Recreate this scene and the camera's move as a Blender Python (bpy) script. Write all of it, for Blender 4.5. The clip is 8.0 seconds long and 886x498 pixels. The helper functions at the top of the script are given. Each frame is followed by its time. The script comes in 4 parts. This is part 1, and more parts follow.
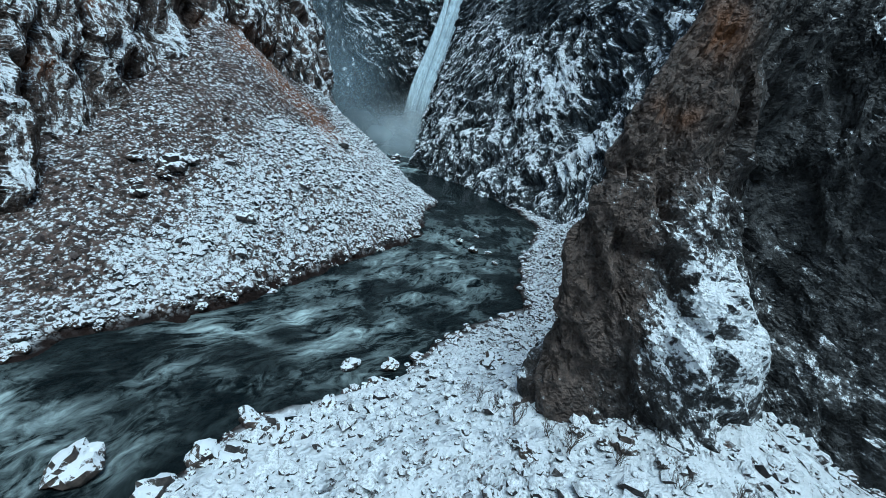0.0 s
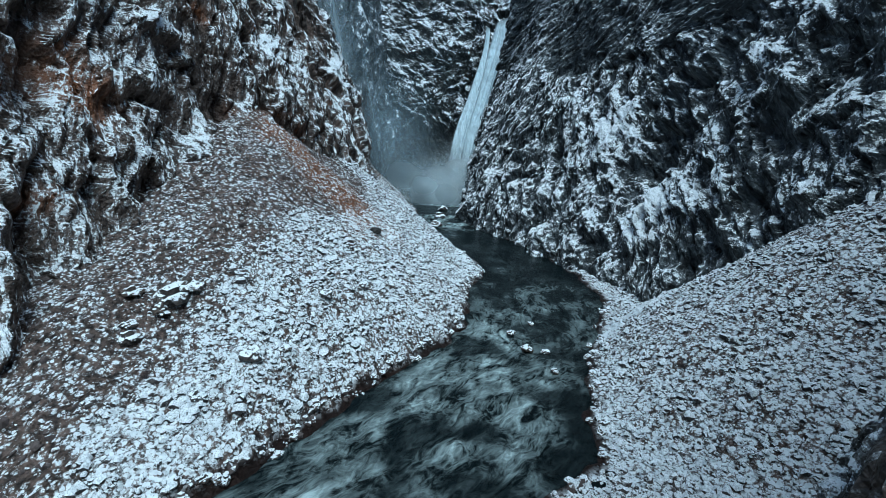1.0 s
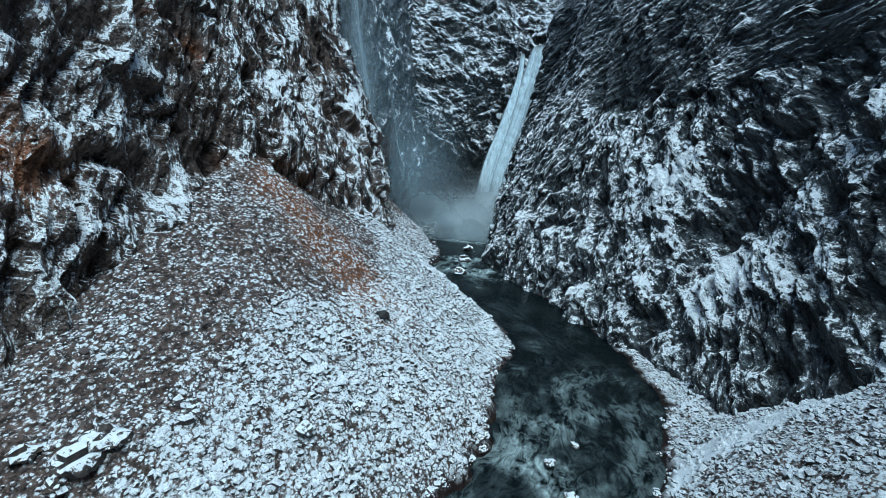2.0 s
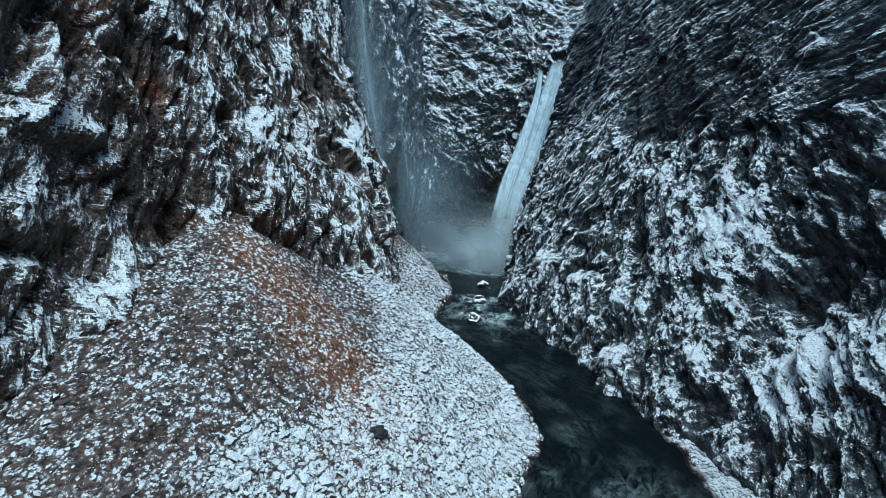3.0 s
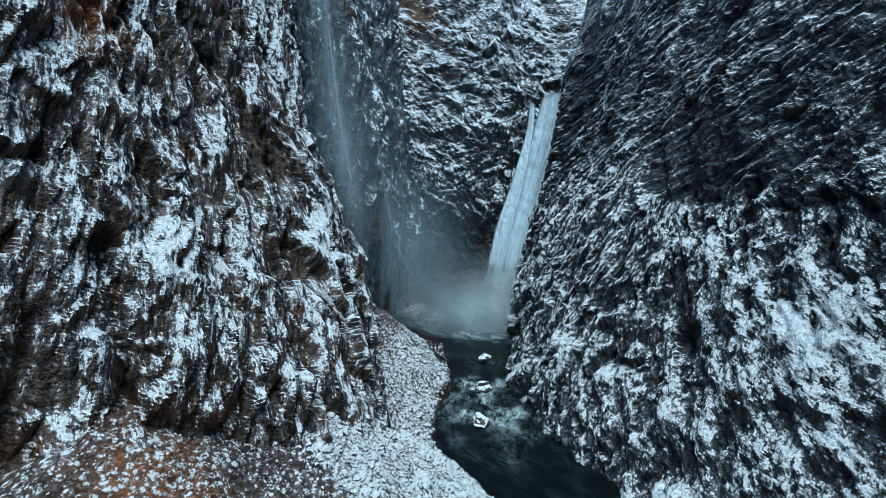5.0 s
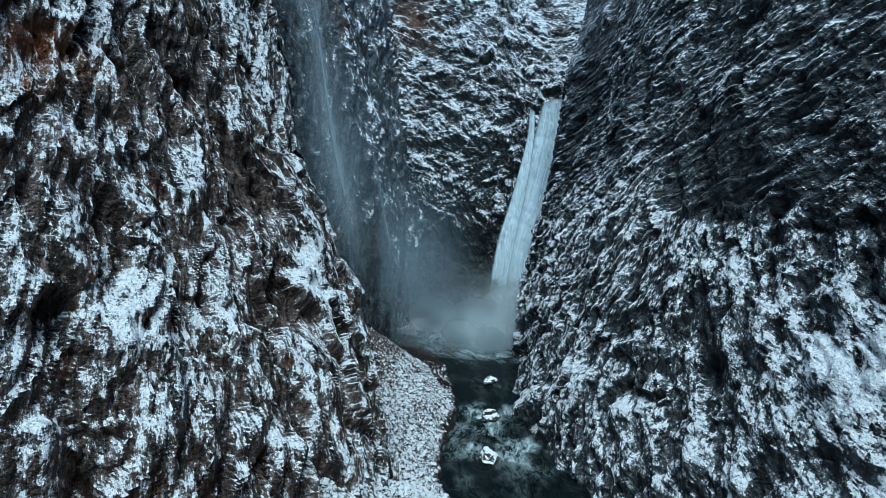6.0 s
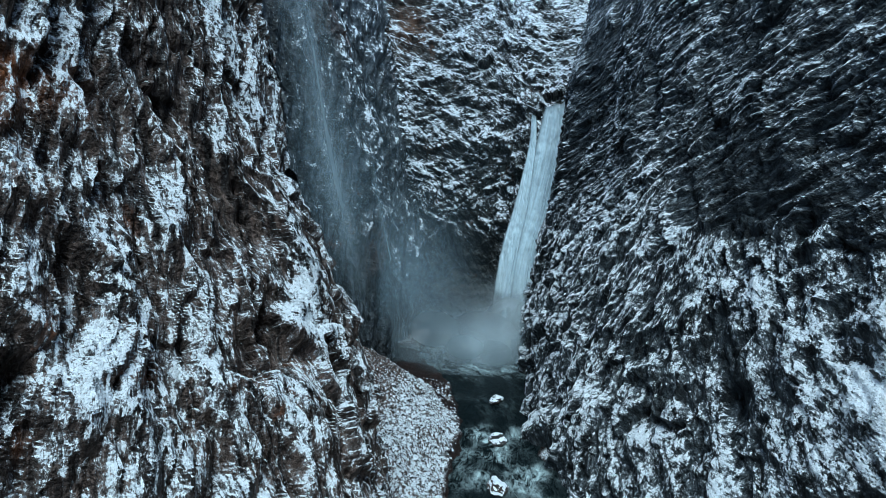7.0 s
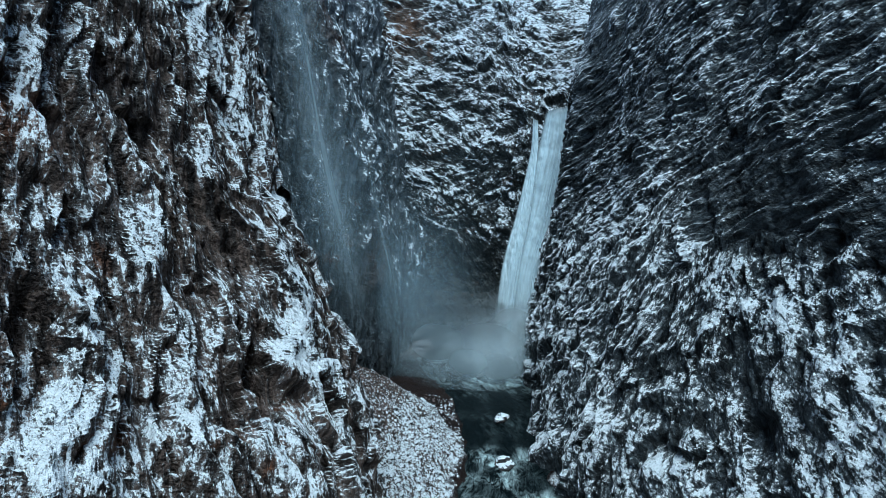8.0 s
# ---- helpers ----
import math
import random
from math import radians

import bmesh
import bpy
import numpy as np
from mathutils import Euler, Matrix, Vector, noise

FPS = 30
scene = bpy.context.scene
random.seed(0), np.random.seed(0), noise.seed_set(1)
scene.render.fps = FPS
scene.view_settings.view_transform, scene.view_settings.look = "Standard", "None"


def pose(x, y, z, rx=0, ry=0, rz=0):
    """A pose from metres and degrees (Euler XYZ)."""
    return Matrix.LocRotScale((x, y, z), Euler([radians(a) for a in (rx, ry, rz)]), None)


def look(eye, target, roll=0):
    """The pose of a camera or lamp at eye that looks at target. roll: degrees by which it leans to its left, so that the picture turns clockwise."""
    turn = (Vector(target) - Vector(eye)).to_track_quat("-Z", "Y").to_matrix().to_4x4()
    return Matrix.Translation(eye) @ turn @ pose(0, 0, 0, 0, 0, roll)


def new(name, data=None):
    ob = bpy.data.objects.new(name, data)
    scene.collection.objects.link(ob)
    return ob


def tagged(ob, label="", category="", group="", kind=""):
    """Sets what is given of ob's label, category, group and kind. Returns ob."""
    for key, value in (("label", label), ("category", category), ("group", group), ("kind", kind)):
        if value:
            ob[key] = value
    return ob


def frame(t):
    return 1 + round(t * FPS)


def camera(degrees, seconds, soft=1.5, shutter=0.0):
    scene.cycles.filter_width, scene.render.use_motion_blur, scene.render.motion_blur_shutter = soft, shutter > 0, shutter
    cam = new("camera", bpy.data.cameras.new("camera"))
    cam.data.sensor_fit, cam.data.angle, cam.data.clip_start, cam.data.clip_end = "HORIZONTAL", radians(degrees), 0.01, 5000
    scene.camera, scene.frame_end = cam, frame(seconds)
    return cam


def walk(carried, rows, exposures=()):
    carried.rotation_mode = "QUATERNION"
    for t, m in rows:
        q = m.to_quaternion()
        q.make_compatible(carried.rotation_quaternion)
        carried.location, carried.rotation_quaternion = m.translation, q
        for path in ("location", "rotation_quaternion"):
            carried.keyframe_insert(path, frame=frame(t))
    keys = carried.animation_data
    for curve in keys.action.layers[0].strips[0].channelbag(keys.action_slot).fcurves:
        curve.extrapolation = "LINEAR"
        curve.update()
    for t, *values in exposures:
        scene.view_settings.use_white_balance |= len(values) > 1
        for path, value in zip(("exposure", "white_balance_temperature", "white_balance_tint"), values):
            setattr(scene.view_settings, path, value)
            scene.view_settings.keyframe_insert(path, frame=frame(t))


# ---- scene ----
cam = camera(94.5, 8.0, soft=0.75)
METRES, EYE, TILT, LEAN, TURN = 136.0, 26.0, -13.0, -8.0, 0.0
ROWS = [
    (0.0, 0.0, 0.0, 0.0, -0.0, 0.0, 0.0),
    (0.5, 0.0145, 0.0481, 0.0525, 4.93, 2.37, 3.26),
    (1.0, 0.0205, 0.1066, 0.1139, 7.87, 4.34, 2.64),
    (1.5, 0.0168, 0.1772, 0.1773, 9.79, 5.68, 1.24),
    (3.0, -0.0198, 0.368, 0.3595, 12.75, 7.79, -0.08),
    (3.5, -0.0346, 0.4244, 0.4201, 12.95, 8.34, 0.65),
    (4.0, -0.0491, 0.4753, 0.4759, 12.46, 9.04, 1.3),
    (4.5, -0.0618, 0.5179, 0.5239, 11.81, 9.66, 2.03),
    (6.0, -0.0825, 0.6016, 0.6247, 11.64, 10.43, 4.04),
    (6.5, -0.0869, 0.6206, 0.6488, 11.75, 10.55, 4.46),
    (7.0, -0.0912, 0.6395, 0.6732, 11.86, 10.62, 4.84),
    (7.5, -0.0952, 0.6582, 0.6976, 11.94, 10.64, 5.22),
    (8.0, -0.0984, 0.6754, 0.7202, 12.01, 10.62, 5.57),
]
walk(cam, [(t, pose(0, 0, EYE, TILT, LEAN, TURN) @ pose(METRES * x, METRES * y, METRES * z, 90 + pitch, roll, yaw)) for t, x, y, z, yaw, pitch, roll in ROWS],
     [(0.0, 0.16, 5020, -10), (1.5, 0.26, 5050, -10), (4.0, 0.2, 5080, -10), (8.0, 0.14, 5050, -10)])

# ---- light ----
world = bpy.data.worlds.new("sky")
scene.world = world
world.use_nodes = True
wn, wl = world.node_tree.nodes, world.node_tree.links
sky = wn.new("ShaderNodeTexSky")
sky.sky_type, sky.sun_disc = "NISHITA", False
sky.sun_elevation, sky.sun_rotation = radians(66), radians(165)
sky.air_density, sky.dust_density, sky.ozone_density = 1.0, 2.0, 1.5
wl.new(sky.outputs["Color"], wn["Background"].inputs["Color"])
wn["Background"].inputs["Strength"].default_value = 0.13
sun = new("sun", bpy.data.lights.new("sun", "SUN"))
sun.data.energy, sun.data.angle, sun.data.color = 2.0, radians(35), (1.0, 0.97, 0.93)
sun.matrix_world = look((0, 0, 500), (math.sin(radians(165)) * -223, math.cos(radians(165)) * -223, 0))


# ---- node helpers ----
class Mat:
    """A small wrapper to write node materials in few lines."""

    def __init__(self, name):
        self.m = bpy.data.materials.new(name)
        self.m.use_nodes = True
        self.t = self.m.node_tree
        self.b = self.t.nodes["Principled BSDF"]
        self.co = self.t.nodes.new("ShaderNodeTexCoord").outputs["Object"]

    def put(self, sock, v):
        if isinstance(v, bpy.types.NodeSocket):
            self.t.links.new(v, sock)
        elif isinstance(v, tuple) and len(v) == 3 and sock.type == "RGBA":
            sock.default_value = (*v, 1)
        else:
            sock.default_value = v

    def node(self, kind, **props):
        n = self.t.nodes.new(kind)
        for k, v in props.items():
            setattr(n, k, v)
        return n

    def map(self, scale, loc=(0, 0, 0), rot=(0, 0, 0), src=None):
        n = self.node("ShaderNodeMapping")
        self.put(n.inputs["Vector"], src or self.co)
        n.inputs["Scale"].default_value = scale
        n.inputs["Location"].default_value = loc
        n.inputs["Rotation"].default_value = [radians(a) for a in rot]
        return n.outputs[0]

    def noise(self, scale, detail=4, rough=0.55, src=None, warp=0.0):
        n = self.node("ShaderNodeTexNoise")
        self.put(n.inputs["Vector"], src or self.co)
        n.inputs["Scale"].default_value = scale
        n.inputs["Detail"].default_value = detail
        n.inputs["Roughness"].default_value = rough
        n.inputs["Distortion"].default_value = warp
        return n.outputs["Fac"]

    def cells(self, scale, src=None, feature="F1", out="Distance"):
        n = self.node("ShaderNodeTexVoronoi", feature=feature)
        self.put(n.inputs["Vector"], src or self.co)
        n.inputs["Scale"].default_value = scale
        return n.outputs[out]

    def bend(self, src, scale, much):
        """The vector src, displaced at random."""
        n = self.node("ShaderNodeTexNoise")
        self.put(n.inputs["Vector"], src)
        n.inputs["Scale"].default_value, n.inputs["Detail"].default_value = scale, 3
        v = self.node("ShaderNodeVectorMath", operation="MULTIPLY_ADD")
        self.put(v.inputs[0], n.outputs["Color"])
        v.inputs[1].default_value = (much, much, much)
        self.put(v.inputs[2], src)
        return v.outputs[0]

    def math(self, op, a, b=0.0, c=0.0):
        n = self.node("ShaderNodeMath", operation=op)
        for i, v in enumerate((a, b, c)):
            self.put(n.inputs[i], v)
        return n.outputs[0]

    def step(self, v, lo, hi, a=0.0, b=1.0):
        n = self.node("ShaderNodeMapRange", interpolation_type="SMOOTHSTEP")
        for i, x in enumerate((v, lo, hi, a, b)):
            self.put(n.inputs[i], x)
        return n.outputs[0]

    def mix(self, f, a, b):
        n = self.node("ShaderNodeMix", data_type="RGBA")
        self.put(n.inputs[0], f)
        self.put(n.inputs[6], a)
        self.put(n.inputs[7], b)
        return n.outputs[2]

    def bump(self, height, distance, strength=1.0, normal=None):
        n = self.node("ShaderNodeBump")
        self.put(n.inputs["Height"], height)
        n.inputs["Distance"].default_value = distance
        n.inputs["Strength"].default_value = strength
        if normal:
            self.put(n.inputs["Normal"], normal)
        return n.outputs[0]

    def attr(self, name):
        return self.node("ShaderNodeAttribute", attribute_name=name).outputs["Fac"]

    def up(self, normal):
        n = self.node("ShaderNodeSeparateXYZ")
        self.put(n.inputs[0], normal)
        return n.outputs[2]


SNOW = (0.88, 0.91, 0.94)


def snowy_rock(name, line, dark, light, rust, rust_at=0.66, tilt=0.9, soft=0.05, patchy=0.25, dusty=0.4, stretch=2.0, size=1.0):
    """Broken rock: every block of it faces its own way, and snow lies where a block eases off."""
    k = Mat(name)
    g = k.node("ShaderNodeAttribute", attribute_name="grain").outputs["Vector"]
    own = k.node("ShaderNodeNewGeometry").outputs["Normal"]
    long = k.bend(k.map((1, 1, 1), src=g), 0.9, 0.7)
    short = k.bend(k.map((1, 1, stretch), src=g), 1.6, 0.45)
    round = k.bend(k.map((1, 1, stretch * 1.5), src=g), 1.8, 0.4)
    n, gap = own, 0.0
    for src, scale, much, deep in ((long, 0.7 * size, 0.55, 0.5), (short, 1.25 * size, 0.8, 0.35), (round, 1.5 * size, 0.75, 0.3)):
        cell = k.node("ShaderNodeTexVoronoi")
        k.put(cell.inputs["Vector"], src)
        cell.inputs["Scale"].default_value = scale
        v = k.node("ShaderNodeVectorMath", operation="MULTIPLY_ADD")
        k.put(v.inputs[0], cell.outputs["Color"])
        v.inputs[1].default_value = (much * tilt, much * tilt, much * tilt)
        w = k.node("ShaderNodeVectorMath", operation="ADD")
        k.put(w.inputs[0], n)
        w.inputs[1].default_value = (-0.5 * much * tilt,) * 3
        k.put(v.inputs[2], w.outputs[0])
        n = v.outputs[0]
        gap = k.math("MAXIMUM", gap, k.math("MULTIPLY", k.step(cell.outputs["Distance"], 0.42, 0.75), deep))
    unit = k.node("ShaderNodeVectorMath", operation="NORMALIZE")
    k.put(unit.inputs[0], n)
    fine = k.noise(2.2 * size, 3, 0.75)
    n = k.bump(k.math("ADD", k.noise(1.5 * size, 2, 0.6), k.math("MULTIPLY", k.noise(2.0 * size, 2, 0.6, short), 0.6)), 0.7 / size, 1.0, unit.outputs[0])
    grass = k.attr("grass")
    facing = k.math("ADD", k.math("MULTIPLY", k.attr("slope"), 0.27), k.math("MULTIPLY", k.up(unit.outputs[0]), 0.40))
    facing = k.math("ADD", facing, k.math("MULTIPLY", k.math("SUBTRACT", k.noise(1.5 * size, 3, 0.75, round), 0.5), 1.15))
    facing = k.math("ADD", facing, k.math("MULTIPLY", k.math("SUBTRACT", k.noise(1.9 * size, 3, 0.7, long), 0.5), 0.75))
    facing = k.math("ADD", facing, k.math("MULTIPLY", k.math("SUBTRACT", fine, 0.5), k.step(grass, 0.0, 1.0, 0.95, 1.3)))
    facing = k.math("ADD", facing, k.math("MULTIPLY", k.math("SUBTRACT", k.noise(0.07, 6, 0.62), 0.5), patchy))
    facing = k.math("ADD", k.math("SUBTRACT", facing, k.math("MULTIPLY", gap, 0.35)), k.math("MULTIPLY", k.attr("lie"), 0.6))
    snow = k.step(facing, line - soft, line + soft)
    snow = k.math("MULTIPLY", snow, k.step(k.noise(2.8 * size, 3, 0.8), 0.36, 0.44, 0.2, 1.0))
    dust = k.math("MULTIPLY", k.step(facing, line - 0.3, line), k.step(k.noise(6.0, 4, 0.75), 0.42, 0.6))
    snow = k.math("MAXIMUM", snow, k.math("MULTIPLY", dust, dusty))
    tone = k.mix(k.step(k.noise(0.5, 7, 0.72, g), 0.36, 0.7), dark, light)
    # shade of the crevices between blocks, put into the rock colour as near black
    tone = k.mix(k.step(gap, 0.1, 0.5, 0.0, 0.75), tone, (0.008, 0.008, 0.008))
    tone = k.mix(k.math("MULTIPLY", k.step(k.noise(0.05, 5, 0.6), rust_at, rust_at + 0.1), k.step(k.noise(1.4, 6, 0.7, g), 0.4, 0.62)), tone, rust)
    tone = k.mix(k.math("MULTIPLY", grass, 0.85), tone, k.mix(k.step(k.noise(1.6, 5, 0.7), 0.3, 0.7), (0.035, 0.028, 0.025), (0.16, 0.12, 0.10)))
    tone = k.mix(k.math("MULTIPLY", k.attr("ochre"), k.step(k.noise(0.8, 6, 0.7, g), 0.3, 0.6)), tone, rust)
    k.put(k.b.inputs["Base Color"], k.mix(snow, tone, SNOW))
    k.put(k.b.inputs["Roughness"], k.step(snow, 0.0, 1.0, 0.6, 0.85))
    k.put(k.b.inputs["Normal"], n)
    k.b.inputs["Specular IOR Level"].default_value = 0.2
    return k.m


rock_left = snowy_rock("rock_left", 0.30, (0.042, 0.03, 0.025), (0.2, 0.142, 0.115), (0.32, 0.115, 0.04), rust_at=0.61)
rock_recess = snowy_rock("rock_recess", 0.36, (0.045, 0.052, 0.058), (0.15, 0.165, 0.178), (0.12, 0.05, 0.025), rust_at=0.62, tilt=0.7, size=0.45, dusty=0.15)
# dark tone raised and turned bluish: the gorge's haze is put into this rock colour
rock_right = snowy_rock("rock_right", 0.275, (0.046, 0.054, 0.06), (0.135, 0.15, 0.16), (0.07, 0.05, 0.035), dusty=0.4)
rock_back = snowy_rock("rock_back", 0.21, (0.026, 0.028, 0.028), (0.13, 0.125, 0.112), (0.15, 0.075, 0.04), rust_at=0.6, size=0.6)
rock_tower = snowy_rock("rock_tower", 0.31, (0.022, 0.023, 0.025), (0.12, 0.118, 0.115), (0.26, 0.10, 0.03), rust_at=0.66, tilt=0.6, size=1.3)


def scree_material(name):
    """Snow-dusted rubble; the attribute bare tells where grass and gravel show, rust where the grass is russet."""
    k = Mat(name)
    own = k.node("ShaderNodeNewGeometry").outputs["Normal"]
    bare = k.attr("bare")
    deep = k.step(bare, -0.7, -0.25, 1.0, 0.0)
    n, gap = own, 0.0
    for scale, much in ((1.15, 1.1), (2.3, 0.8)):
        cell = k.node("ShaderNodeTexVoronoi")
        k.put(cell.inputs["Vector"], k.bend(k.co, 1.5, 0.35))
        cell.inputs["Scale"].default_value = scale
        v = k.node("ShaderNodeVectorMath", operation="MULTIPLY_ADD")
        k.put(v.inputs[0], cell.outputs["Color"])
        v.inputs[1].default_value = (much, much, much)
        w = k.node("ShaderNodeVectorMath", operation="ADD")
        k.put(w.inputs[0], n)
        w.inputs[1].default_value = (-0.5 * much,) * 3
        k.put(v.inputs[2], w.outputs[0])
        n = v.outputs[0]
        gap = k.math("MAXIMUM", gap, k.math("MULTIPLY", k.step(cell.outputs["Distance"], 0.42, 0.7), 0.5 + 0.3 * much))
    smooth = k.node("ShaderNodeMix", data_type="VECTOR")
    k.put(smooth.inputs[0], k.math("MULTIPLY", deep, 0.75))
    k.put(smooth.inputs[4], n)
    k.put(smooth.inputs[5], own)
    unit = k.node("ShaderNodeVectorMath", operation="NORMALIZE")
    k.put(unit.inputs[0], smooth.outputs[1])
    small = k.noise(2.6, 3, 0.72)
    n = k.bump(small, 0.4, 1.0, unit.outputs[0])
    facing = k.math("ADD", k.math("MULTIPLY", k.up(unit.outputs[0]), 0.75), k.math("MULTIPLY", k.math("SUBTRACT", k.noise(1.2, 6, 0.75), 0.5), 1.3))
    facing = k.math("SUBTRACT", facing, k.math("MULTIPLY", gap, k.step(deep, 0.0, 1.0, 0.75, 0.25)))
    facing = k.math("ADD", facing, k.math("MULTIPLY", k.math("SUBTRACT", small, 0.5), k.step(bare, 0.0, 1.0, 0.9, 1.6)))
    facing = k.math("SUBTRACT", facing, k.math("MULTIPLY", bare, k.step(k.noise(0.12, 4, 0.6), 0.35, 0.65, 0.24, 0.5)))
    snow = k.math("MAXIMUM", k.step(facing, 0.07, 0.19), k.math("MULTIPLY", k.step(facing, -0.3, 0.1), k.math("MULTIPLY", k.step(k.noise(3.5, 3, 0.75), 0.38, 0.58), 0.62)))
    soil = k.mix(k.step(k.noise(0.9, 6, 0.7), 0.35, 0.65), (0.04, 0.031, 0.027), (0.25, 0.175, 0.145))
    # gaps between the stones: dark rock and the shade there, both put into the colour
    soil = k.mix(k.math("MULTIPLY", gap, 0.5), soil, (0.012, 0.012, 0.013))
    grass = k.mix(k.step(k.noise(1.6, 6, 0.7), 0.3, 0.7), (0.13, 0.052, 0.024), (0.36, 0.15, 0.062))
    soil = k.mix(k.math("MULTIPLY", k.attr("rust"), k.step(k.noise(0.8, 5, 0.7), 0.33, 0.6)), soil, grass)
    wet = k.attr("wet")
    soil = k.mix(wet, soil, k.mix(k.noise(0.25, 4), (0.006, 0.005, 0.005), (0.028, 0.012, 0.008)))
    snow = k.math("MULTIPLY", snow, k.math("SUBTRACT", 1.0, wet))
    k.put(k.b.inputs["Base Color"], k.mix(snow, soil, SNOW))
    k.b.inputs["Roughness"].default_value = 0.8
    k.b.inputs["Specular IOR Level"].default_value = 0.25
    k.put(k.b.inputs["Normal"], n)
    return k.m


scree = scree_material("scree")


def river_material():
    k = Mat("river_water")
    uv = k.node("ShaderNodeUVMap", uv_map="flow").outputs[0]
    f = k.bend(k.map((0.12, 0.2, 1), src=uv), 0.8, 0.9)
    swirl = k.noise(0.8, 5, 0.6, f, 1.0)
    curl = k.math("SUBTRACT", 1.0, k.math("MULTIPLY", k.math("ABSOLUTE", k.math("SUBTRACT", k.noise(1.3, 4, 0.55, f, 1.6), 0.5)), 4.0))
    streak = k.noise(2.4, 6, 0.65, f, 1.5)
    foam = k.math("ADD", k.math("ADD", k.math("MULTIPLY", swirl, 0.55), k.math("MULTIPLY", streak, 0.4)), k.math("MULTIPLY", curl, 0.12))
    foam = k.math("MULTIPLY", k.step(foam, 0.46, 0.84), k.attr("wild"))
    k.put(k.b.inputs["Base Color"], k.mix(foam, (0.004, 0.007, 0.008), (0.56, 0.67, 0.67)))
    k.put(k.b.inputs["Roughness"], k.step(foam, 0.0, 0.4, 0.22, 0.8))
    k.put(k.b.inputs["Normal"], k.bump(k.math("ADD", swirl, k.math("MULTIPLY", k.noise(4.0, 5, 0.6, f, 1.0), 0.6)), 0.9, 0.8))
    k.b.inputs["Specular IOR Level"].default_value = 0.05
    return k.m


river_water = river_material()


def veil_material(name, colour, strands, amount, streaky, edge=0.25, low=0.3, high=0.75, fade=(0.0, 0.15, 0.85, 1.0), puff=False):
    """Spray and falling water: white drops whose thickness varies across and along the sheet."""
    k = Mat(name)
    uv = k.node("ShaderNodeUVMap", uv_map="flow").outputs[0]
    sx = k.node("ShaderNodeSeparateXYZ")
    k.put(sx.inputs[0], uv)
    u, v = sx.outputs[0], sx.outputs[1]
    body = k.noise(1.0, 5, 0.6, k.map((strands, streaky, 1), src=uv), 0.5)
    side = k.math("MULTIPLY", k.step(u, 0.0, edge), k.step(u, 1.0, 1.0 - edge))
    ends = k.math("MULTIPLY", k.step(v, fade[0], fade[1]), k.step(v, fade[3], fade[2]))
    shape = k.math("MULTIPLY", side, ends)
    if puff:
        away = k.node("ShaderNodeVectorMath", operation="DISTANCE")
        k.put(away.inputs[0], uv)
        away.inputs[1].default_value = (0.5, 0.5, 0)
        shape = k.step(k.math("ADD", away.outputs["Value"], k.math("MULTIPLY", k.math("SUBTRACT", body, 0.5), 0.2)), 0.46, -0.2)
    a = k.math("MULTIPLY", k.math("MULTIPLY", k.step(body, low, high), amount), shape)
    thread = k.noise(1.0, 6, 0.65, k.map((strands * 1.5, streaky * 1.3, 1), src=uv), 0.8)
    k.put(k.b.inputs["Base Color"], colour if puff else k.mix(k.step(thread, 0.3, 0.72), tuple(0.8 * c for c in colour), tuple(min(1.25 * c, 0.95) for c in colour)))
    k.b.inputs["Roughness"].default_value = 1.0
    k.b.inputs["Specular IOR Level"].default_value = 0.0
    k.put(k.b.inputs["Alpha"], a)
    return k.m


fall_water = veil_material("fall_water", (0.60, 0.70, 0.74), 5.0, 1.0, 1.6, 0.16, 0.05, 0.4, (-0.3, -0.1, 0.9, 1.05))
fall_spray = veil_material("fall_spray", (0.55, 0.65, 0.70), 5.0, 0.55, 1.0, 0.3, 0.3, 0.75)
mist_dense = veil_material("mist_dense", (0.86, 0.93, 0.95), 2.0, 0.95, 2.0, low=-0.2, high=0.55, puff=True)
mist_thin = veil_material("mist_thin", (0.45, 0.58, 0.66), 2.0, 0.46, 1.4, low=-0.2, high=0.8, puff=True)
mist_faint = veil_material("mist_faint", (0.45, 0.58, 0.66), 1.5, 0.05, 1.5, low=0.0, high=0.5, puff=True)
mist_soft = veil_material("mist_soft", (0.64, 0.75, 0.80), 2.0, 0.62, 2.0, low=-0.2, high=0.6, puff=True)
side_spray = veil_material("side_spray", (0.60, 0.72, 0.80), 3.0, 0.5, 0.6, 0.45, 0.25, 0.8, (0.0, 0.3, 0.9, 1.1))

# ---- relief ----
rng = np.random.RandomState(7)
PERM = np.concatenate([rng.permutation(256)] * 3)
GRAD = rng.normal(size=(256, 3)).astype(np.float32)
GRAD /= np.linalg.norm(GRAD, axis=1)[:, None]


def lattice(i):
    return PERM[PERM[PERM[i[..., 0] & 255] + (i[..., 1] & 255)] + (i[..., 2] & 255)]


def gnoise(p):
    p = np.asarray(p, np.float32)
    i = np.floor(p).astype(np.int32)
    f = p - i
    w = f * f * f * (f * (f * 6 - 15) + 10)
    out = np.zeros(p.shape[:-1], np.float32)
    for a in (0, 1):
        for b in (0, 1):
            for c in (0, 1):
                o = np.array((a, b, c))
                g = GRAD[lattice(i + o)]
                d = (g * (f - o)).sum(-1)
                out += d * (w[..., 0] if a else 1 - w[..., 0]) * (w[..., 1] if b else 1 - w[..., 1]) * (w[..., 2] if c else 1 - w[..., 2])
    return out * 1.6


def fbm(p, octaves, gain=0.5):
    return sum(gnoise(p * 2 ** k + 17.3 * k) * gain ** k for k in range(octaves))


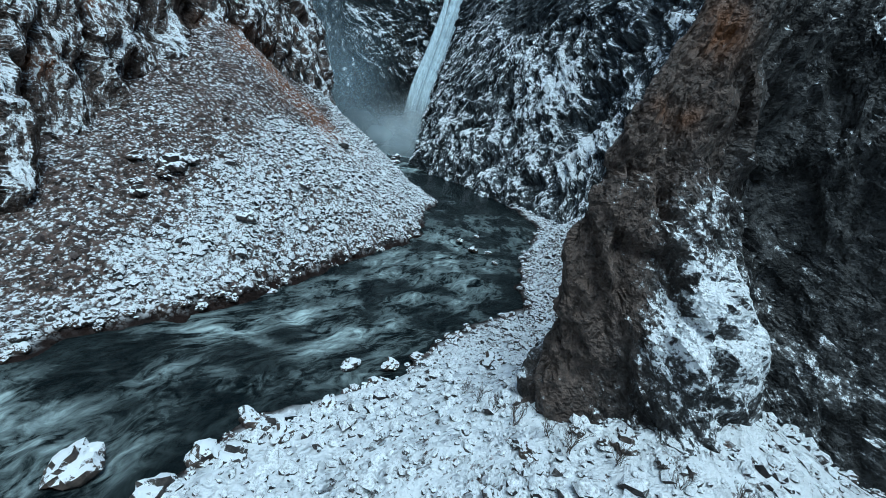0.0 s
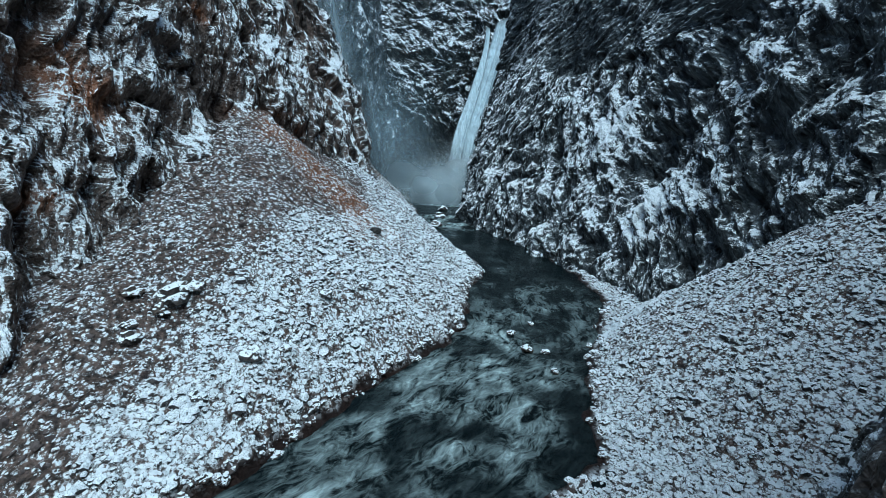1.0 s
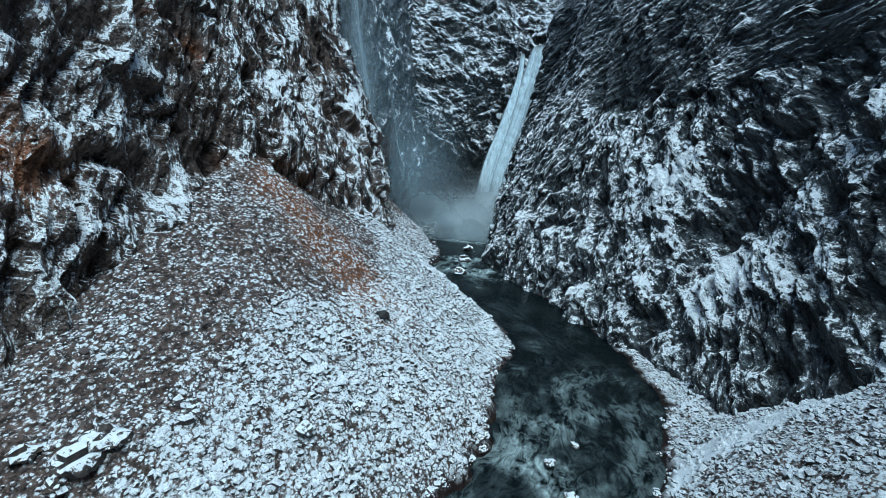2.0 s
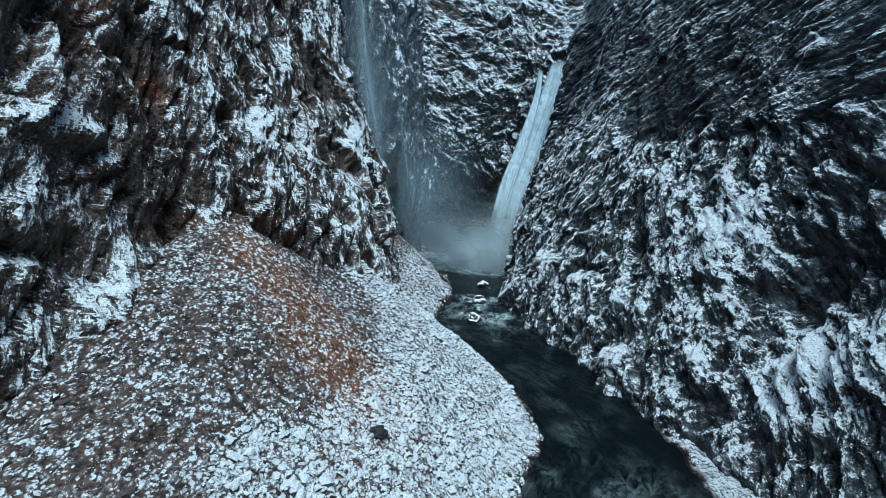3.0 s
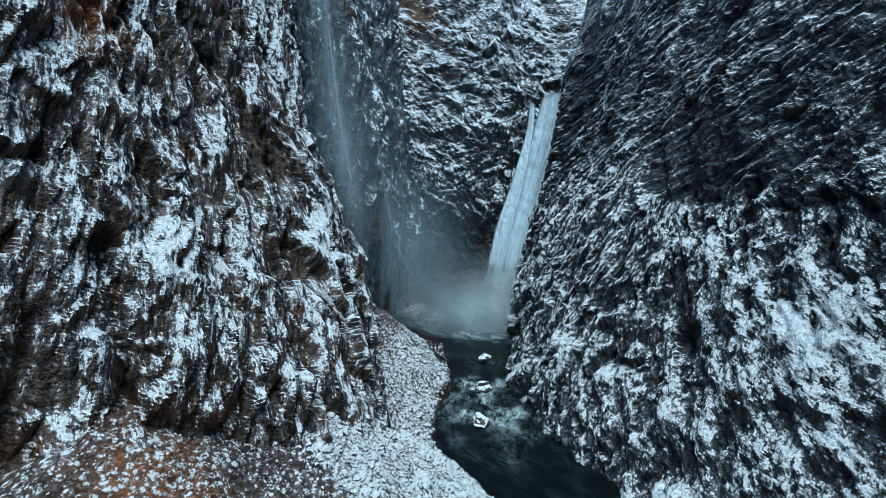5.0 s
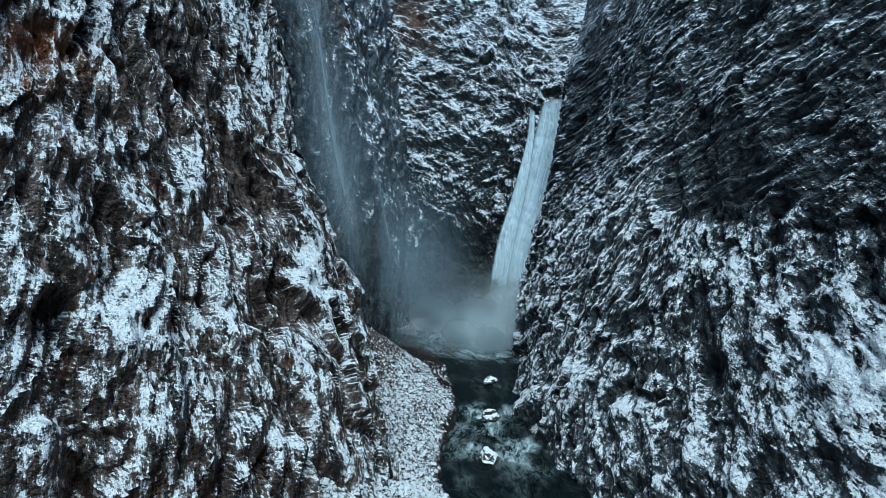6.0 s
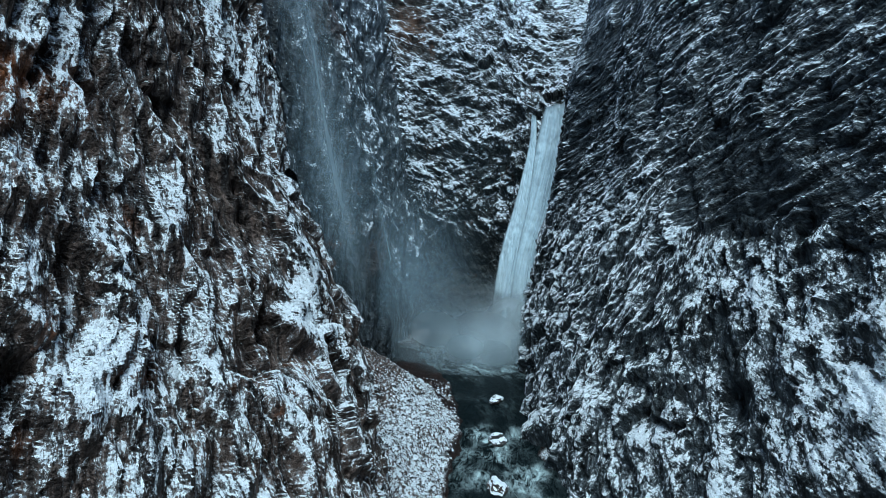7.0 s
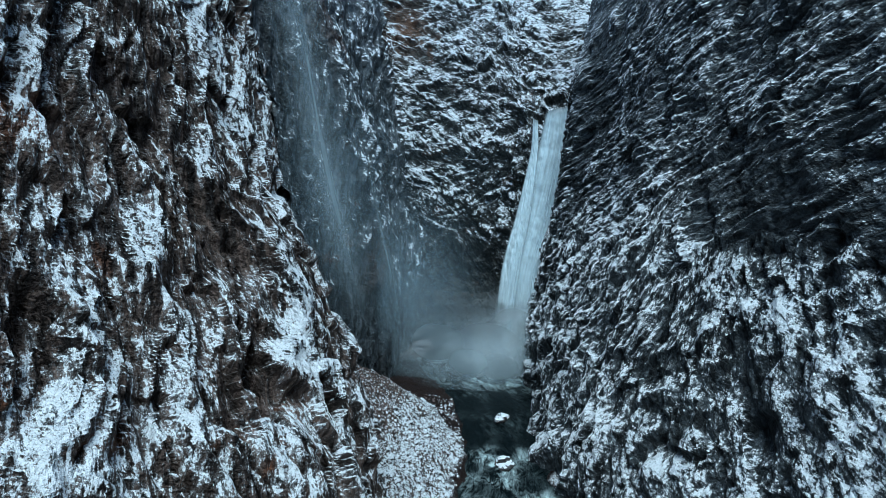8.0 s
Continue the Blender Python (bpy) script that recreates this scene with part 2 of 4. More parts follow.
def facets(p):
    """Broken blocks: every cell of a jittered lattice tilts its own way."""
    p = np.asarray(p, np.float32)
    i = np.floor(p - 0.5).astype(np.int32)
    best, val = np.full(p.shape[:-1], 9e9, np.float32), np.zeros(p.shape[:-1], np.float32)
    for a in (0, 1):
        for b in (0, 1):
            for c in (0, 1):
                j = i + np.array((a, b, c), np.int32)
                h = lattice(j)
                d = p - (j + np.float32(0.5) + np.float32(0.38) * GRAD[h])
                r = (d * d).sum(-1)
                t = (d * GRAD[(h + 91) & 255]).sum(-1) + np.float32(0.35) * GRAD[(h + 33) & 255, 0]
                near = r < best
                best, val = np.where(near, r, best), np.where(near, t, val)
    return val


def mesh_object(name, verts, quads, mat, flow=None, attrs=None, smooth=True):
    me = bpy.data.meshes.new(name)
    k = quads.shape[1]
    me.vertices.add(len(verts))
    me.vertices.foreach_set("co", np.ascontiguousarray(verts, np.float32).ravel())
    me.loops.add(quads.size)
    me.loops.foreach_set("vertex_index", np.ascontiguousarray(quads, np.int32).ravel())
    me.polygons.add(len(quads))
    me.polygons.foreach_set("loop_start", np.arange(0, quads.size, k, dtype=np.int32))
    me.polygons.foreach_set("use_smooth", np.full(len(quads), smooth))
    if flow is not None:
        layer = me.uv_layers.new(name="flow")
        layer.data.foreach_set("uv", np.ascontiguousarray(flow[quads.ravel()], np.float32).ravel())
    for key, v in (attrs or {}).items():
        me.attributes.new(key, "FLOAT", "POINT").data.foreach_set("value", np.ascontiguousarray(v, np.float32).ravel())
    me.materials.append(mat)
    me.update(calc_edges=True)
    return new(name, me)


def grid_quads(n, m):
    i = np.arange(n * m).reshape(n, m)
    return np.stack([i[:-1, :-1], i[1:, :-1], i[1:, 1:], i[:-1, 1:]], -1).reshape(-1, 4)


def curve(P, t):
    """Points of a smooth line through the rows of P at the parameters t."""
    P = np.asarray(P, float)
    n = len(P)
    i = np.clip(np.floor(t).astype(int), 0, n - 2)
    f = (t - i).reshape((-1,) + (1,) * (P.ndim - 1))
    a, b, c, d = P[np.maximum(i - 1, 0)], P[i], P[i + 1], P[np.minimum(i + 2, n - 1)]
    return b + 0.5 * f * (c - a + f * (2 * a - 5 * b + 4 * c - d + f * (3 * (b - c) + d - a)))


def loft(levels, zs, step, rows, dense=175):
    """A wall between level lines: levels[l][s] is the place (x, y) of station s at the height zs[l]; rows lie close below the height dense."""
    P = np.array([[(*xy, z) for xy in line] for line, z in zip(levels, zs)], float)
    run = np.concatenate([[0], np.cumsum(np.linalg.norm(np.diff(P[:4], axis=1), axis=2).max(0))])
    nu = int(run[-1] / step)
    t = np.interp(np.linspace(0, run[-1], nu), run, np.arange(len(run)))
    S = curve(P.transpose(1, 0, 2), t).transpose(1, 0, 2)
    few = max(rows // 10, 2)
    z = np.concatenate([np.linspace(zs[0], dense, rows - few, endpoint=False), np.linspace(dense, zs[-1], few)])
    return curve(S, np.interp(z, zs, np.arange(len(zs))))


def coarse(fn, S, k=4):
    """A gentle field over a wall, worked out at every k-th place and drawn evenly between."""
    for axis in (0, 1):
        n = S.shape[axis]
        at = np.unique(np.append(np.arange(0, n, k), n - 1))
        S = np.take(S, at, axis)
        fn = (lambda f, at, n, axis: lambda Q: stretch_out(f(Q), at, n, axis))(fn, at, n, axis)
    return fn(S)


def stretch_out(A, at, n, axis):
    t = np.interp(np.arange(n), at, np.arange(len(at)))
    i = np.minimum(t.astype(int), len(at) - 2)
    f = (t - i).reshape([-1 if a == axis else 1 for a in range(A.ndim)])
    return np.take(A, i, axis) * (1 - f) + np.take(A, i + 1, axis) * f


def normals(S):
    n = np.cross(np.gradient(S, axis=1), np.gradient(S, axis=0))
    return n / np.maximum(np.linalg.norm(n, axis=-1, keepdims=True), 1e-6)


def swell(S, features, warp=4.0):
    """Bulges, gullies and snowfields of a wall: centre, half width, half height, how far it stands out, how much more snow it holds."""
    out, snow = np.zeros(S.shape[:-1]), np.zeros(S.shape[:-1])
    if not len(features):
        return out, snow
    P = S + coarse(lambda Q: warp * np.stack([fbm(Q / 11 + 20, 3), fbm(Q / 11 + 60, 3), fbm(Q / 11 + 90, 3)], -1), S, 3)
    for x, y, z, wide, tall, stand, hold in features:
        w = np.exp(-(np.hypot(P[..., 0] - x, P[..., 1] - y) / wide) ** 2 - ((P[..., 2] - z) / tall) ** 2)
        out, snow = out + stand * w, snow + hold * w
    return out, snow


def blur(a, n):
    for axis in (0, 1):
        c = np.cumsum(np.concatenate([np.repeat(np.take(a, [0], axis), n + 1, axis), a, np.repeat(np.take(a, [-1], axis), n, axis)], axis), axis)
        m = a.shape[axis]
        a = (np.take(c, range(2 * n + 1, 2 * n + 1 + m), axis) - np.take(c, range(m), axis)) / (2 * n + 1)
    return a


def upright(W):
    """Grain of steep beds that lean a little; W runs along the wall, out of it and up."""
    return np.stack([1.2 * (W[..., 0] - 0.26 * W[..., 2]), W[..., 1], 0.17 * W[..., 2]], -1)


def cliff(name, levels, zs, step, rows, mat, label, rough, flip=1, dense=175, lie=None, features=(), grain=upright, even=3, warp=4.0, cleft=0.13, ochre=(), grass=()):
    S = loft(levels, zs, step, rows, dense)
    out, snow = swell(S, features, warp)
    if lie:
        snow = snow + lie(S)
    run = np.concatenate([[0], np.cumsum(np.linalg.norm(np.diff(S[:len(S) // 2], axis=1), axis=2).mean(0))])
    W = np.stack(np.broadcast_arrays(run[None, :], 0.0, S[..., 2]), -1)
    stand = rough(W)
    stand = 0.45 * stand + 0.55 * blur(stand, 1)
    snow = snow + cleft * np.clip(stand - blur(blur(stand, 4 * even), 4 * even), -1.6, 1.2)
    S = S + flip * normals(S) * (stand + out)[..., None]
    slope = blur(blur(flip * normals(S)[..., 2], even), even)
    ob = mesh_object(name, S.reshape(-1, 3), grid_quads(*S.shape[:2])[:, ::-1], mat, smooth=False, attrs={"lie": snow, "slope": slope, "ochre": swell(S, ochre, warp)[1], "grass": np.clip(swell(S, grass, warp)[1], 0, 1)})
    ob.data.attributes.new("grain", "FLOAT_VECTOR", "POINT").data.foreach_set("vector", np.ascontiguousarray(grain(W), np.float32).ravel())
    return tagged(ob, label, "cliff", kind="structure")


def bent(S, size, much):
    return S + coarse(lambda Q: much * np.stack([fbm(Q / size, 3), fbm(Q / size + 40, 3), fbm(Q / size + 80, 3)], -1), S)


def billow(p, octaves, gain=0.5):
    """Rounded pillars parted by sharp clefts."""
    return sum((np.abs(gnoise(p * 2 ** k + 5.7 * k)) - 0.3) * gain ** k for k in range(octaves))


def columns(S):
    """Upright leaning pillars and clefts, broken into tilted blocks."""
    p = bent(S, 18, 3.5)
    p = np.stack([p[..., 0] - 0.26 * p[..., 2], p[..., 1], p[..., 2]], -1)
    return (3.6 * billow(p * (1, 1, 0.15) / 19, 1) + 3.4 * billow(p * (1, 1, 0.2) / 7.5 + 3, 2, 0.6) + 1.5 * billow(p * (1, 1, 0.25) / 2.8 + 8, 1)
            + 2.6 * facets(p * (1, 1, 0.24) / 6.0) + 1.4 * facets(p * (1, 1, 0.27) / 2.6 + 7) + 0.5 * facets(p * (1, 1, 0.4) / 1.3 + 3) + 0.15 * fbm(p * (1, 1, 0.6) / 0.9, 1))


def dip_lines(S):
    """Across and along the grain of the east wall: steep beds that fan out towards the scree below, gently rising ledges above."""
    run = S[..., 0]
    low = np.clip((98 - S[..., 2] + 18 * fbm(S / 30 + 5, 3)) / 6, 0, 1)
    lean = np.radians(np.interp(run, (60, 150, 240), (-6, 6, 30)))
    lean = np.where(low > 0.5, lean, np.radians(-68))
    return run * np.cos(lean) + S[..., 2] * np.sin(lean), S[..., 2] * np.cos(lean) - run * np.sin(lean), low


def slabs(S):
    """Gently rising ledges across the steep upper wall; below it broken beds that stand on edge."""
    p = bent(S, 16, 3.0)
    a, b, low = dip_lines(p)
    depth = p[..., 1]
    g = np.stack([a, b * 0.25, depth], -1)
    ledge = 0.0
    for gauge, much, seed in ((6.3, 2.0, 31), (2.9, 1.3, 57)):
        f = a / gauge + 0.35 * fbm(g / 7 + seed, 2)
        f = f - np.floor(f)
        ledge = ledge + much * (np.minimum(f / 0.2, (1 - f) / 0.8) - 0.5) * np.clip(0.25 + 2.2 * fbm(p / 13 + seed, 2), 0, 1)
    high = ledge + 1.2 * billow(p * (1, 1, 0.3) / 11 + 2, 1) + 1.8 * facets(p * (1, 1, 0.6) / 11 + 9) + 0.8 * facets(g / 3.0 + 4)
    fins = 3.2 * billow(g / 8, 2, 0.6) + 1.4 * billow(g / 2.8 + 5, 1) + 2.2 * facets(np.stack([a, b * 0.4, depth], -1) / 5.5) + 1.1 * facets(np.stack([a, b * 0.5, depth], -1) / 2.4 + 7)
    return (2.2 + 2.4 * low) * billow(p * (1, 1, 0.45) / 22, 2) + (1 - low) * high + low * fins + 0.5 * facets(p / 1.2 + 3) + 0.2 * fbm(p / 0.9, 1)


def dipping(S):
    a, b, low = dip_lines(S)
    return np.stack([a * 1.0, S[..., 1], b * 0.2], -1)


def crags(S):
    """Broken headwall: rounded crags with ledges."""
    p = bent(S, 20, 5.0)
    p = np.stack([0.8 * p[..., 0] + 0.6 * p[..., 2], p[..., 1], 0.8 * p[..., 2] - 0.6 * p[..., 0]], -1)
    return 6.0 * billow(p * (1, 1, 0.6) / 22, 2, 0.55) + 3.4 * facets(p * (1, 1, 0.8) / 9) + 1.8 * facets(p / 4 + 7) + 0.8 * facets(p / 1.9 + 2) + 0.3 * fbm(p / 1.5, 1)


# ---- the gorge ----
HEIGHTS = (-6, 45, 80, 115, 165, 286)
LEFT = [
    [(-50, 12), (-54, 65), (-56, 100), (-54, 130), (-42, 150), (-37, 170), (-40, 192), (-46, 198), (-62, 206), (-72, 216)],
    [(-64, 15), (-71, 65), (-71, 100), (-67, 130), (-55, 148), (-49, 169), (-52, 190), (-56, 197), (-70, 206), (-79, 214)],
    [(-70, 15), (-78, 68), (-79, 105), (-77, 132), (-74, 152), (-70, 170), (-62, 190), (-64, 196), (-76, 206), (-83, 213)],
    [(-78, 15), (-87, 70), (-88, 110), (-90, 138), (-87, 153), (-86, 170), (-80, 186), (-83, 192), (-84, 204), (-87, 213)],
    [(-92, 15), (-98, 70), (-101, 110), (-104, 140), (-102, 156), (-102, 172), (-99, 184), (-99, 194), (-97, 206), (-98, 214)],
    [(-116, 15), (-122, 70), (-124, 110), (-126, 140), (-126, 156), (-129, 172), (-129, 190), (-130, 198), (-131, 206), (-132, 214)],
]
RECESS = [
    [(-68, 213), (-78, 222), (-88, 258), (-82, 300), (-88, 330), (-88, 365)],
    [(-77, 213), (-86, 222), (-96, 260), (-86, 305), (-92, 335), (-88, 375)],
    [(-82, 212), (-92, 222), (-104, 260), (-90, 305), (-96, 340), (-88, 382)],
    [(-85, 211), (-100, 225), (-112, 260), (-95, 305), (-104, 340), (-94, 388)],
    [(-96, 212), (-112, 226), (-124, 262), (-107, 305), (-114, 340), (-104, 396)],
    [(-128, 212), (-145, 226), (-160, 262), (-150, 310), (-160, 350), (-135, 440)],
]
BACK = [
    [(-92, 360), (-72, 366), (-45, 362), (-24, 350), (-5, 338)],
    [(-92, 370), (-72, 376), (-46, 374), (-24, 362), (-2, 350)],
    [(-92, 378), (-75, 386), (-48, 385), (-22, 370), (4, 362)],
    [(-98, 384), (-76, 391), (-45, 388), (-19, 373), (10, 371)],
    [(-108, 390), (-80, 399), (-40, 392), (-16, 377), (14, 379)],
    [(-140, 440), (-90, 450), (-45, 452), (-15, 452), (60, 452)],
]
RIGHT = [
    [(0, 372), (-22, 332), (-20, 300), (-17, 252), (-8, 220), (6, 196), (20, 168), (34, 146), (41, 134), (54, 115), (70, 80)],
    [(4, 378), (-18, 332), (-15, 300), (-11, 253), (0, 229), (18, 211), (35, 186), (54, 166), (58, 148), (65, 121), (75, 78)],
    [(8, 382), (-11, 332), (-6, 300), (0, 252), (15, 231), (30, 221), (46, 198), (58, 178), (66, 152), (74, 118), (82, 76)],
    [(12, 388), (-4, 334), (6, 300), (17, 255), (27, 238), (38, 226), (50, 205), (60, 190), (74, 156), (82, 118), (88, 74)],
    [(18, 396), (4, 338), (19, 300), (26, 266), (40, 244), (50, 229), (62, 210), (78, 190), (88, 160), (95, 118), (100, 72)],
    [(62, 450), (30, 372), (45, 310), (52, 274), (68, 254), (84, 238), (96, 218), (108, 198), (116, 168), (122, 120), (124, 70)],
]
TOWER = [
    [(66, 62), (28, 48), (15, 38), (7, 29), (10, 22), (18, 17), (26, 20), (36, 17), (68, 6)],
    [(67, 60), (30, 47), (17.5, 37), (8.6, 28), (13, 24.5), (18, 21), (25, 25.5), (34, 22), (69, 8)],
    [(68, 58), (31, 46), (18.5, 37), (9.8, 28), (12.5, 26.5), (18, 26), (24, 28.5), (33, 24), (70, 10)],
    [(69, 56), (33, 44), (22, 37), (14.5, 29), (16, 28), (20, 28), (26, 30), (33, 26), (71, 12)],
    [(71, 54), (35, 43), (28, 38), (19, 32), (21, 30), (25, 30), (30, 31), (36, 28), (74, 14)],
    [(76, 52), (50, 44), (42, 40), (34, 36), (36, 34), (39, 33), (42, 33), (46, 30), (80, 16)],
    [(90, 48), (76, 45), (72, 42), (68, 38), (69, 36), (70, 35), (71, 34), (74, 31), (92, 20)],
]
LEFT_FORMS = [
    (-70, 110, 41, 9, 8, 3.5, 0.06), (-71, 97, 36, 8, 7, 3, 0.06),
    (-80, 181, 111, 4.9, 6.1, 1, 0.42), (-76, 175, 96, 7.1, 12.5, -2, -0.44), (-64, 181, 78, 6.6, 15.3, 2, 0.57), (-65, 171, 72, 4.3, 14.0, -3, -0.62), (-70, 149, 72, 18.2, 7.5, 0, 0.09), (-73, 138, 72, 8.0, 9.0, 0, 0.08),
    (-75, 138, 76, 2.9, 6.0, -3, -0.25), (-75, 141, 79, 2.9, 5.2, -2, -0.19), (-88, 172, 120, 8.7, 16.8, -1, -0.19), (-78, 155, 91, 8.1, 9.5, 0, 0.08), (-55, 165, 56, 11.0, 4.9, 1, 0.07), (-58, 158, 58, 5.2, 4.5, -2, -0.22),
    (-54, 186, 55, 3.0, 16.2, -2, -0.45), (-86, 147, 109, 8.4, 7.4, 0, 0.08), (-83, 153, 103, 4.2, 14.8, -2, -0.12), (-74, 167, 85, 4.3, 7.6, -1, -0.09), (-68, 141, 63, 4.6, 7.1, -3, -0.22), (-64, 147, 61, 10.7, 6.3, 0, 0.07),
    (-71, 121, 54, 5.3, 8.0, -4, -0.5), (-76, 109, 67, 7.9, 2.9, 2, 0.26), (-74, 108, 60, 7.8, 6.8, 0, -0.12), (-78, 121, 80, 8.2, 7.9, 0, -0.19), (-73, 146, 75, 9.4, 13.6, 0, 0.08), (-77, 178, 101, 6.4, 22.0, -2, -0.22),
    (-60, 144, 51, 8.7, 5.5, -1, -0.12), (-70, 110, 45, 6.6, 5.8, -1, -0.09), (-73, 105, 53, 5.1, 6.7, 0, 0.08), (-72, 131, 63, 4.5, 13.2, 0, 0.07), (-80, 149, 93, 4.7, 16.6, -2, -0.19), (-72, 99, 49, 10.4, 2.4, -3, -0.31),
    (-73, 100, 55, 9.8, 4.7, 2, 0.26), (-72, 146, 73, 9.7, 12.7, 0, 0.08), (-75, 83, 57, 9.6, 12.7, -1, -0.12), (-75, 124, 71, 8.5, 22.5, -2, -0.15), (-91, 197, 137, 10.0, 24.6, 0, 0.21), (-84, 200, 117, 5.6, 13.2, 0, 0.06),
    (-88, 170, 121, 10.9, 20.5, 0, -0.12), (-90, 156, 123, 5.8, 5.1, 0, 0.26),
]
RIGHT_FORMS = [
    (9, 313, 152, 9.9, 50.4, -2, -0.5), (18, 266, 132, 7.8, 13.2, 1, -0.4), (31, 228, 101, 16.6, 16.7, -1, -0.33), (34, 221, 91, 5.7, 7.0, -3, -0.5), (40, 228, 130, 17.6, 8.9, 1, 0.3), (29, 251, 145, 31.5, 15.1, 0, 0.04),
    (49, 210, 120, 29.5, 23.9, 0, 0.04), (16, 243, 101, 8.8, 11.1, 1, 0.25), (28, 225, 86, 13.7, 8.1, 1, 0.39), (36, 211, 77, 15.0, 9.4, 1, 0.25), (42, 196, 68, 11.9, 7.9, 0, 0.2), (44, 189, 64, 7.7, 5.1, 1, 0.3),
    (40, 186, 52, 17.1, 8.4, 0, 0.2), (34, 209, 69, 5.9, 14.8, -2, -0.19), (23, 208, 50, 6.3, 20.3, -3, -0.37), (12, 221, 52, 4.5, 25.5, -4, -0.5), (-6, 239, 47, 13.7, 13.2, 1, 0.15), (3, 222, 38, 13.8, 10.1, 0, 0.14),
    (-8, 273, 65, 7.5, 9.2, 1, 0.25), (-14, 293, 47, 6.8, 11.9, -1, -0.25), (5, 235, 70, 7.1, 23.0, -1, -0.09), (48, 184, 63, 11.2, 8.8, 2, 0.52), (55, 168, 48, 6.6, 9.1, -4, -0.59), (51, 159, 32, 17.8, 15.7, 1, 0.25),
    (57, 173, 65, 12.9, 17.0, -1, -0.15), (54, 192, 98, 36.9, 23.8, 0, 0.04), (43, 182, 51, 10.9, 11.5, 0, 0.12), (65, 129, 54, 4.6, 10.9, -3, -0.45), (62, 128, 39, 4.5, 12.5, -3, -0.45), (56, 131, 24, 5.1, 10.8, -3, -0.4),
    (51, 158, 31, 9.1, 12.7, 2, 0.42), (59, 137, 41, 12.8, 6.6, 1, 0.25), (54, 167, 47, 5.7, 5.0, -3, -0.31), (63, 159, 73, 10.1, 20.1, -1, -0.19), (69, 151, 89, 15.2, 15.6, 0, -0.22), (69, 136, 75, 13.6, 6.0, 1, 0.2),
    (30, 236, 118, 23.0, 23.6, 0, -0.09), (47, 186, 63, 14.3, 10.0, 0, 0.15), (65, 115, 37, 7.4, 6.5, 0, 0.15),
]
BACK_FORMS = [(-60, 372, 42, 34, 15, -5, -1.5), (-62, 378, 62, 26, 20, -14, -1.5), (-72, 422, 217, 58, 38, 0, -0.05), (-112, 436, 255, 18, 27, -2, -0.35), (-79, 390, 108, 27, 23, 3, 0.1)]
RECESS_FORMS = [(-98, 306, 150, 9, 60, 5, 0.3), (-110, 308, 190, 9, 30, 3, 0.35), (-100, 225, 130, 10, 45, 2, 0.35), (-90, 303, 95, 8, 20, 3, 0.15), (-124, 315, 195, 14, 24, 1, -0.4), (-112, 250, 140, 40, 60, 0, -0.1), (-88, 292, 50, 40, 34, 0, -0.6)]
TOWER_FORMS = [
    (15, 25, 19, 3, 4, 0.4, 0.2), (17, 26, 23, 3, 4, 0.3, 0.2), (19, 27, 26, 2.5, 4, 0.2, 0.2), (16, 23, 17, 4, 4, 0.4, 0.2), (19, 24, 18, 4, 4, 0.2, 0.25), (25, 28, 23, 4, 9, -1.5, -0.15), (10, 26, 15, 3, 9, 0, -0.9), (11, 27, 23, 3, 7, 0, -0.3), (15, 28, 33, 5, 8, 0, -0.7), (14, 25, 18, 2, 4, -0.5, -0.6),
    (28, 27, 25, 4, 10, -1, -0.5), (24, 29, 30, 2, 5, -1.5, -0.4), (26, 29, 32, 3, 6, 0, 0.12), (15, 24, 17, 2.5, 3, 0.4, 0.25), (16, 22, 15, 4, 3, 0.4, 0.35), (20, 23, 15, 4, 3, 0.4, 0.3), (22, 26, 17, 2.5, 4, 0, 0.2), (27, 28, 27, 1.5, 7, 0.2, 0.17), (27, 27, 19, 1.5, 6, 0.2, 0.15), (21, 28, 28, 1.2, 4, 0.2, 0.2),
]


def lower_snow(S):
    """The easier lower slopes of the east side hold more snow than the steep face above."""
    z = S[..., 2] + 22 * fbm(S / 40 + 3, 3)
    return 0.02 + 0.05 * np.clip((105 - z) / 30, -0.3, 1) - 0.2 * np.exp(-((S[..., 0] - 46) / 13) ** 2) - 0.1 * np.clip((34 - S[..., 2]) / 12, 0, 1)


def tower_relief(S):
    p = bent(S, 6, 1.2)
    p = np.stack([p[..., 0] + 0.35 * p[..., 2], p[..., 1], p[..., 2]], -1)
    return 1.5 * billow(p * (1, 1, 0.3) / 7, 2, 0.6) + 0.9 * facets(p * (1, 1, 0.35) / 3.2) + 0.5 * facets(p * (1, 1, 0.45) / 1.3 + 7) + 0.2 * facets(p / 0.6 + 2) + 0.1 * fbm(p / 0.5, 1)


